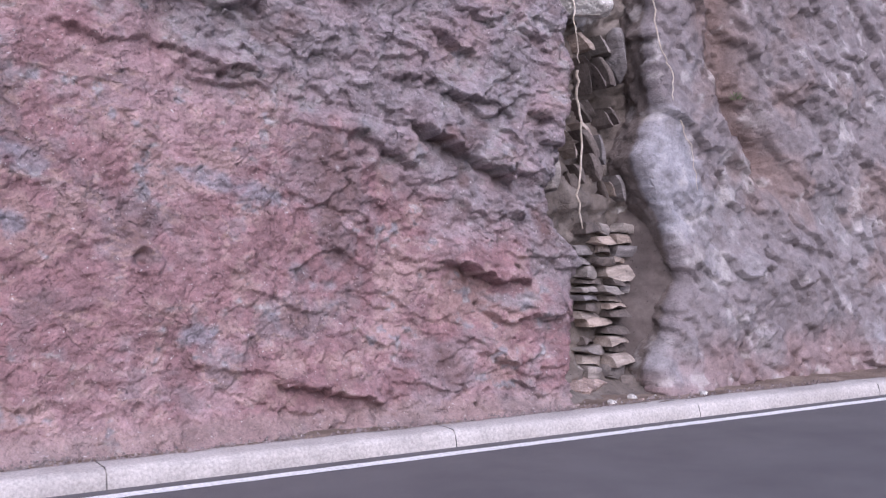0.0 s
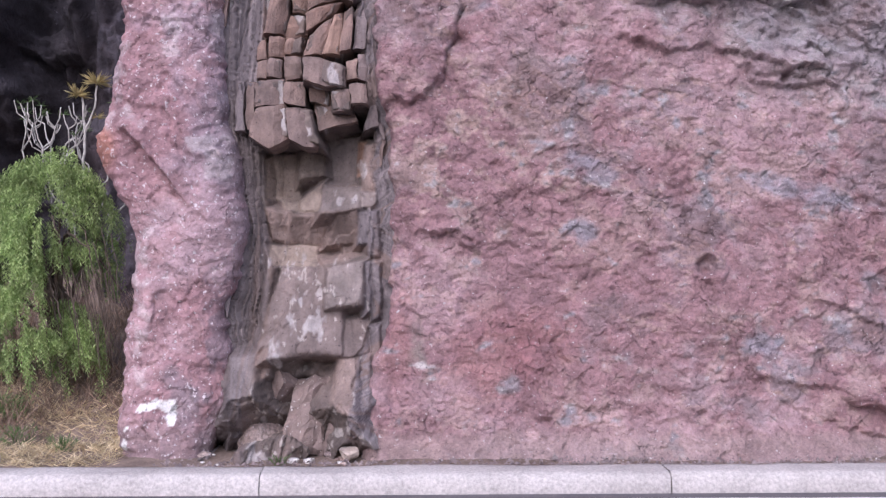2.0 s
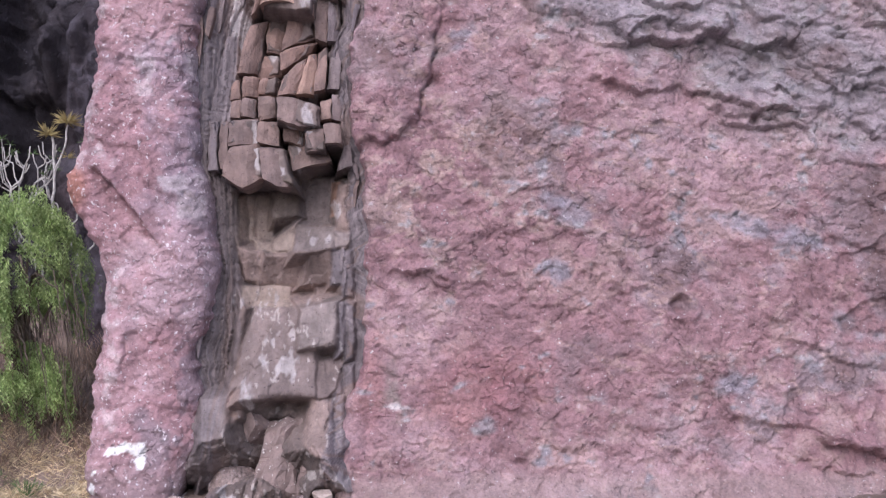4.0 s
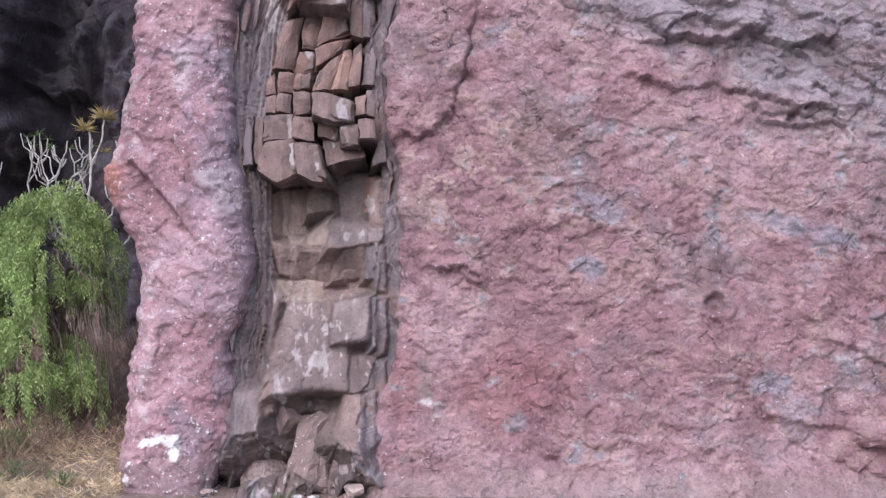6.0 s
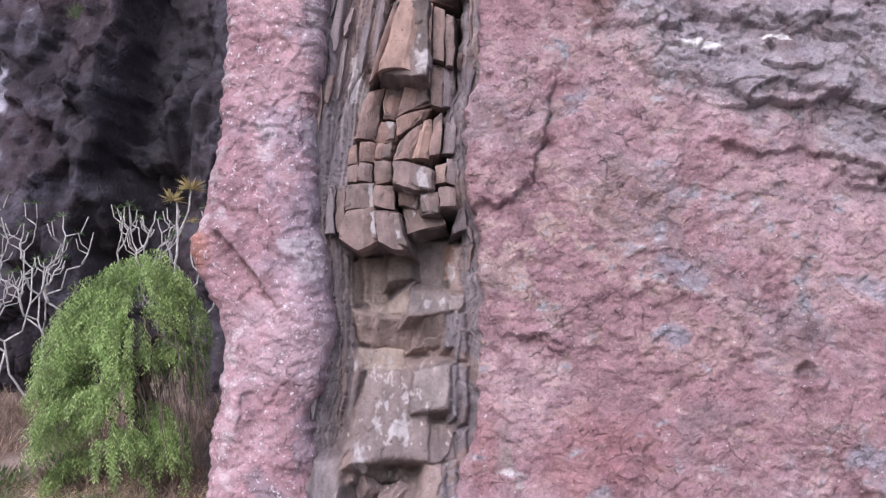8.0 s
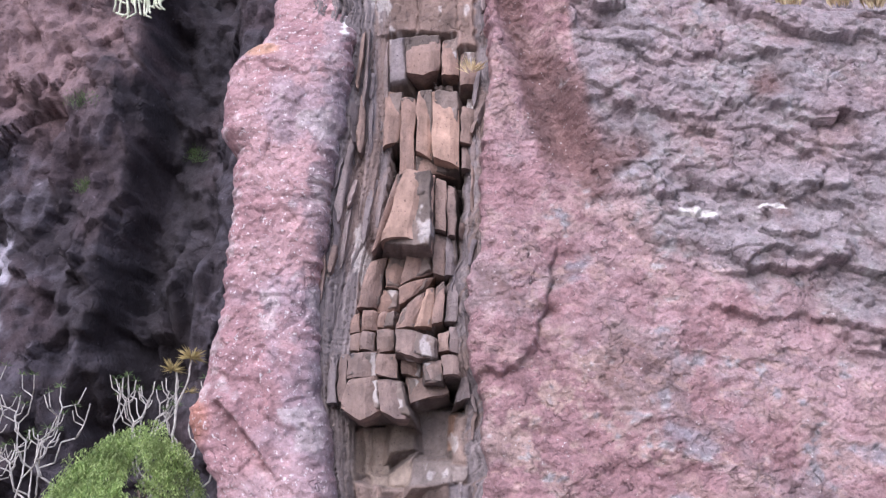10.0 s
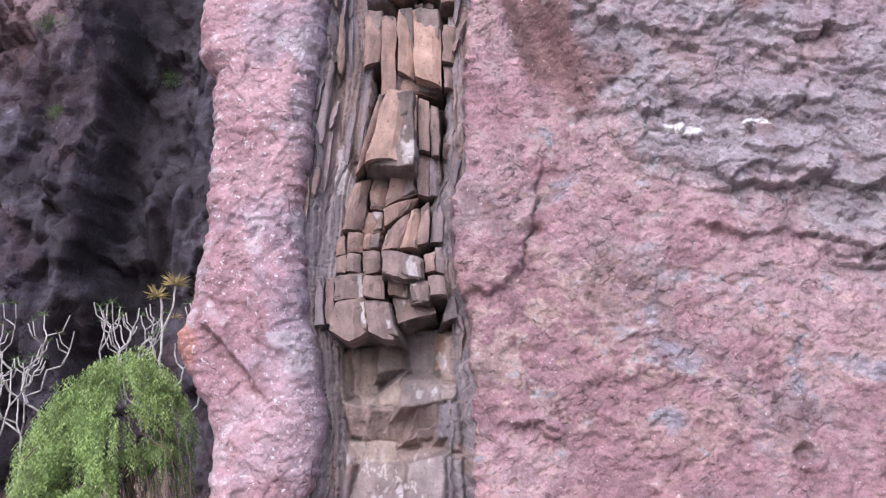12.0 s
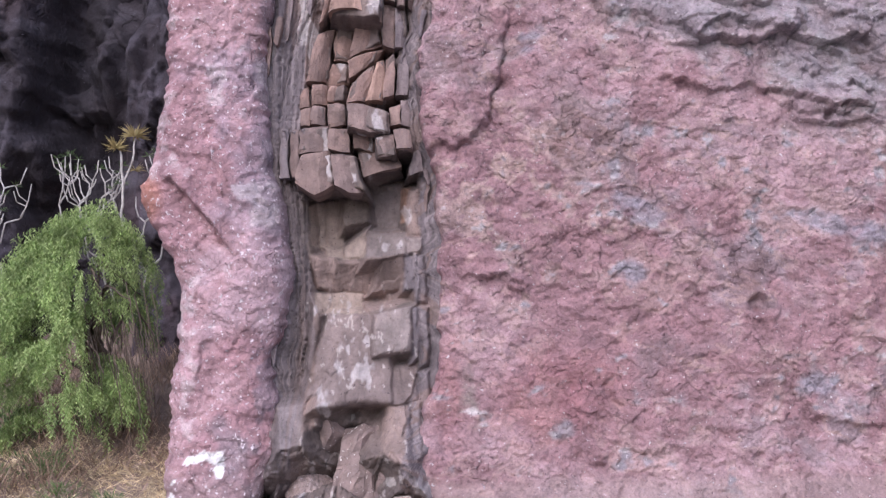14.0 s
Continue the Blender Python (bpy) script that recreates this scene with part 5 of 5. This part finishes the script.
def pepper_tree(x, y, z):
    tree = empty("pepper_tree", "small bright green weeping pepper tree", "tree")
    rnd = random.Random(3)
    base = Vector((x + 0.3, y + 0.1, z))
    tube("trunk", [base, base + Vector((-0.08, 0, 0.4)), base + Vector((-0.2, 0.02, 0.85)), base + Vector((-0.28, 0, 1.25))], 0.05, 0.025, BARK, tree, 0.01, 1, 8)
    tips = []
    for k in range(16):
        a = rnd.uniform(0, 2 * math.pi)
        start = base + Vector((-0.15 * rnd.random(), 0, rnd.uniform(0.35, 1.2)))
        top = Vector((x + 0.5 * math.cos(a) * rnd.uniform(0.5, 1), y + 0.45 * math.sin(a) * rnd.uniform(0.5, 1), z + rnd.uniform(0.9, 1.7)))
        end = top + Vector((0.25 * math.cos(a), 0.25 * math.sin(a), -rnd.uniform(0.1, 0.35)))
        tube("limb", [start, start.lerp(top, 0.6) + Vector((0, 0, 0.1)), top, end], 0.018, 0.005, BARK, tree, 0.015, 20 + k, 5)
        tips.append(top)
    verts, faces = [], []

    def strand(q, length, k):
        d = Vector((rnd.uniform(-0.22, 0.22), rnd.uniform(-0.22, 0.22), -0.9))
        for i in range(int(length / 0.016)):
            d = (d + Vector((0, 0, -0.1))).normalized()
            q = q + d * 0.016
            side = Vector((math.cos(i * 2.4 + k), math.sin(i * 2.4 + k), 0))
            leaf_quads(verts, faces, q, side * 0.8 + d * 0.9, rnd.uniform(0.024, 0.044), 0.0046, Vector((rnd.uniform(-1, 1), rnd.uniform(-1, 1), 0.4)))

    for plume in range(60):
        u, v = rnd.uniform(math.pi, 2 * math.pi) if rnd.random() < 0.6 else rnd.uniform(0, 2 * math.pi), rnd.uniform(-1, 1)
        reach = math.sqrt(1 - v * v) if v > 0 else 1 - 0.15 * v * v
        if math.cos(u) > 0.6 and v < 0.2 and rnd.random() < 0.4:
            continue
        r = rnd.uniform(0.6, 1.0)
        crest = Vector((x + 0.16 * max(0, v) + 0.34 * r * reach * math.cos(u), y + 0.45 * r * reach * math.sin(u), z + 1.26 + 0.84 * (0.75 + 0.25 * r) * v))
        out = Vector((math.cos(u) * 0.45 + rnd.uniform(-0.15, 0.15), math.sin(u) * 0.45, 0.3))
        fall = rnd.uniform(0.25, 0.62)
        for k in range(rnd.randint(4, 7)):
            q = crest + Vector((rnd.gauss(0, 0.05), rnd.gauss(0, 0.05), rnd.gauss(0, 0.05)))
            d, gone = out + Vector((rnd.uniform(-0.15, 0.15), rnd.uniform(-0.15, 0.15), 0)), 0.0
            while gone < fall * rnd.uniform(0.8, 1.3):
                d = (d + Vector((rnd.uniform(-0.05, 0.05), rnd.uniform(-0.05, 0.05), -0.16))).normalized()
                q = q + d * 0.035
                gone += 0.035
                for s in range(3):
                    strand(q + Vector((rnd.uniform(-0.03, 0.03), rnd.uniform(-0.03, 0.03), 0)), rnd.uniform(0.05, 0.17), plume * 3 + s)
    for k in range(60):
        a = Vector((x + rnd.uniform(0.15, 0.7), y + rnd.uniform(-0.4, 0.1), z + rnd.uniform(0.9, 1.5)))
        tube("twig", [a, a + Vector((0.06, -0.03, -0.25)), a + Vector((rnd.uniform(0.05, 0.2), -0.05, -rnd.uniform(0.45, 0.8)))], 0.005, 0.002, BARK, tree, 0.008, 500 + k, 4)
    tagged(child("crown", mesh_from("crown", verts, faces, LEAF), tree), kind="stuff")
    return tree


pepper_tree(-2.98, 8.85, 0.3)


def rosette(p, n, length, material, name, parent, seed, droop=0.1):
    rnd = random.Random(seed)
    verts, faces = [], []
    for k in range(n):
        a, e = rnd.uniform(0, 2 * math.pi), rnd.uniform(-0.15, 1.0)
        d = Vector((math.cos(a) * math.cos(e), math.sin(a) * math.cos(e), math.sin(e) - droop))
        leaf_quads(verts, faces, Vector(p), d, length * rnd.uniform(0.7, 1.15), length * 0.048, Vector((rnd.uniform(-1, 1), rnd.uniform(-1, 1), rnd.uniform(-1, 1))))
    child(name, mesh_from(name, verts, faces, material), parent)


def candelabra(x, y, z, height, spread, seed, label, leafy=0.5):
    """A forking succulent shrub with pale bare stems that curve upwards."""
    shrub = empty("succulent_shrub", label, "shrub", "pale forking shrubs")
    rnd = random.Random(seed)
    tips = []

    def grow(p, d, length, r, level):
        mid = p + d * length * 0.5
        up = (d * 0.45 + Vector((rnd.uniform(-0.15, 0.15), rnd.uniform(-0.15, 0.15), 1.0))).normalized()
        end = mid + up * length * 0.55
        tube("stem", [p, mid, end], r, r * 0.82, PALE_STEM, shrub, r * 0.35, rnd.randint(0, 9999), 5)
        if level == 0 or length < 0.08:
            tips.append(end)
            return
        for k in range(2 if rnd.random() < 0.93 else 1):
            a = rnd.uniform(0, 2 * math.pi)
            side = Vector((math.cos(a), math.sin(a) * 0.6, rnd.uniform(-0.1, 0.35)))
            grow(end, (up * 0.3 + side * rnd.uniform(0.8, 1.2) * spread).normalized(), length * rnd.uniform(0.6, 0.9), r * 0.86, level - 1)

    for k in range(3):
        a = k * 2.1 + rnd.uniform(-0.5, 0.5)
        grow(Vector((x + 0.05 * math.cos(a), y + 0.05 * math.sin(a), z)), Vector((math.cos(a) * 0.8 * spread, math.sin(a) * 0.5, 0.75)).normalized(), height * rnd.uniform(0.27, 0.36), 0.0115, 4)
    for k, p in enumerate(tips):
        if rnd.random() < leafy:
            rosette(p, 16, 0.07, LEAF_DULL, "leaf_tuft", shrub, seed + k)
    return shrub


candelabra(-4.1, 9.75, 1.2, 1.9, 0.85, 4, "bare pale forking succulent shrub on the slope")
candelabra(-4.75, 9.9, 1.1, 1.9, 0.85, 9, "bare pale forking succulent shrub with few leaves")
candelabra(-2.72, 9.5, 1.5, 1.55, 0.5, 15, "pale forking succulent shrub beside the rock pillar", leafy=0.4)

gold = empty("yellow_rosette_plant", "thin stem topped with yellowed rosettes of narrow leaves", "plant")
tube("stem", [(-2.62, 9.0, 2.2), (-2.6, 8.98, 2.6), (-2.62, 8.95, 2.88)], 0.014, 0.01, PALE_STEM, gold, 0.008, 5)
tube("stem", [(-2.6, 8.98, 2.6), (-2.52, 8.96, 2.8), (-2.5, 8.95, 2.98)], 0.01, 0.008, PALE_STEM, gold, 0.006, 6)
rosette((-2.66, 8.95, 2.9), 80, 0.13, LEAF_GOLD, "rosette", gold, 2)
rosette((-2.5, 8.95, 3.0), 80, 0.14, LEAF_GOLD, "rosette", gold, 3)
rosette((-2.5, 8.97, 2.72), 24, 0.09, LEAF_GOLD, "rosette", gold, 4)


def clump(name, label, x, y, z, r, n, length, material, seed, category="plant", group="", up=0.8):
    """A tuft of narrow leaves from one foot."""
    rnd = random.Random(seed)
    verts, faces = [], []
    for k in range(n):
        a, t = rnd.uniform(0, 2 * math.pi), rnd.random()
        p = Vector((x + r * t * math.cos(a), y + r * t * math.sin(a) * 0.6, z + rnd.uniform(0, r * 0.9)))
        d = Vector((math.cos(a) * 0.7, math.sin(a) * 0.7, up + rnd.uniform(-0.4, 0.4)))
        leaf_quads(verts, faces, p, d, length * rnd.uniform(0.5, 1.2), max(0.003, length * 0.05), Vector((rnd.uniform(-1, 1), rnd.uniform(-1, 1), 0.2)))
    plant = empty(name, label, category, group)
    tagged(child("leaves", mesh_from("leaves", verts, faces, material), plant), kind="stuff")
    return plant


for k, (x, y, r, n, length) in enumerate(((-2.75, 7.95, 0.16, 320, 0.055), (-3.0, 8.35, 0.22, 400, 0.07), (-3.35, 8.2, 0.2, 360, 0.06), (-0.78, 7.4, 0.05, 70, 0.06), (-2.35, 7.75, 0.1, 120, 0.07), (-3.5, 9.0, 0.3, 500, 0.09), (-3.0, 9.2, 0.3, 400, 0.09), (-3.95, 8.9, 0.2, 420, 0.1), (-3.75, 8.5, 0.18, 300, 0.07))):
    zz = float(verge_height(np.array([x]), np.array([y]))[0])
    clump("weed", "small green weed in the dry grass", x, y, zz, r, n, length, WEED, 50 + k, "weed", "green weeds")
def on_gully(x, z):
    return float(gully_y(np.array([x]), np.array([z]))[0])


clump("cliff_plant", "small green plant rooted in the dark cliff", -4.5, on_gully(-4.5, 5.35) - 0.05, 5.35, 0.16, 500, 0.045, WEED, 71, "plant", "plants on the cliff")
clump("cliff_plant", "small green plant rooted in the dark cliff", -4.55, on_gully(-4.55, 6.25) - 0.05, 6.25, 0.2, 500, 0.05, LEAF_DULL, 72, "plant", "plants on the cliff")
clump("cliff_plant", "yellowish green plant rooted in the dark cliff", -3.55, on_gully(-3.55, 6.1) - 0.05, 6.1, 0.2, 500, 0.05, WEED, 73, "plant", "plants on the cliff")
clump("cliff_plant", "small yellow green tuft on the grey cliff", 8.75, 7.95, 3.15, 0.07, 60, 0.06, WEED, 74, "plant", "plants on the cliff")
clump("cliff_plant", "small dry tuft rooted in the dyke", -0.13, 7.85, 5.1, 0.05, 60, 0.12, STRAW, 75, "plant", "plants on the cliff")
for k, (x, y, z) in enumerate(((2.5, 8.0, 5.75), (2.95, 8.05, 5.8), (3.25, 8.1, 5.8))):
    clump("grass_tuft", "dry golden grass tuft on the cliff ledge", x, y, z, 0.1, 120, 0.3, STRAW, 80 + k, "grass", "dry grass tufts", 2.2)

# pale hanging stems at the top of the gully
hang = empty("hanging_plant", "pale green cascading succulent hanging from the cliff", "plant")
rnd = random.Random(8)
ledge_y = min(on_gully(x, 8.9) for x in (-4.5, -4.3, -4.1, -3.9)) - 0.02
for k in range(60):
    x0 = -4.1 + rnd.uniform(-0.3, 0.22)
    drop = rnd.uniform(0.5, 1.3)
    back = on_gully(x0, 8.85) + 0.05
    tube("stem", [(x0, back, 8.85), (x0 + 0.05, ledge_y - 0.1, 8.8), (x0 + rnd.uniform(0, 0.12), ledge_y - 0.16, 8.8 - drop * 0.6), (x0 + rnd.uniform(0.02, 0.2), ledge_y - 0.16, 8.75 - drop), (x0 + rnd.uniform(0.05, 0.2), ledge_y - 0.16, 8.7 - drop)], 0.017, 0.012, HANG_GREEN, hang, 0.006, 300 + k, 5)

# dry grass over the verge
rnd = random.Random(31)
verts, faces = [], []
for k in range(17000):
    x, y = rnd.uniform(-4.6, -1.9), rnd.uniform(7.28, 9.2)
    if noise.noise(Vector((x * 2.3, y * 2.3, 4))) < rnd.uniform(-0.5, 0.25) or y > 8.7 + 0.5 * rnd.random():
        continue
    zz = 0.12 + 0.05 * (y - 7.35) + 0.3 * max(0, y - 8.05) + 0.02 * rnd.random()
    a = rnd.uniform(0, 2 * math.pi)
    d = Vector((math.cos(a), math.sin(a), rnd.uniform(0.05, 0.9)))
    leaf_quads(verts, faces, Vector((x, y, zz - 0.01)), d, rnd.uniform(0.05, 0.17), 0.0026, Vector((rnd.uniform(-1, 1), rnd.uniform(-1, 1), 0.6)))
brush_v, brush_f = [], []
for k in range(13000):
    x, y = rnd.uniform(-5.6, -2.0), rnd.uniform(7.95, 10.8)
    zz = 0.12 + 0.05 * (y - 7.35) + 0.3 * max(0, y - 8.05)
    if noise.noise(Vector((x * 1.9, y * 1.9, 9))) < rnd.uniform(-0.4, 0.2):
        continue
    a = rnd.uniform(0, 2 * math.pi)
    leaf_quads(brush_v, brush_f, Vector((x, y, zz)), Vector((math.cos(a), math.sin(a), rnd.uniform(0.4, 2.2))), rnd.uniform(0.1, 0.38), 0.0038, Vector((rnd.uniform(-1, 1), rnd.uniform(-1, 1), 0.6)))
tagged(new("dead_brush", mesh_from("dead_brush", brush_v, brush_f, BRUSH)), "dead brown brush on the slope", "brush", kind="stuff")
tagged(new("dry_grass", mesh_from("dry_grass", verts, faces, STRAW)), "dry straw-coloured grass on the verge", "grass", kind="stuff")
slab_bm = box_bm(-3.4, -2.66, 7.26, 7.46, 0.1, 0.19, 0.012)
tagged(new("concrete_slab", bpy.data.meshes.new("concrete_slab")), "weathered pale concrete slab at the kerb", "slab")
slab_ob = bpy.data.objects["concrete_slab"]
slab_bm.to_mesh(slab_ob.data)
slab_bm.free()
slab_ob.data.materials.append(CONCRETE)
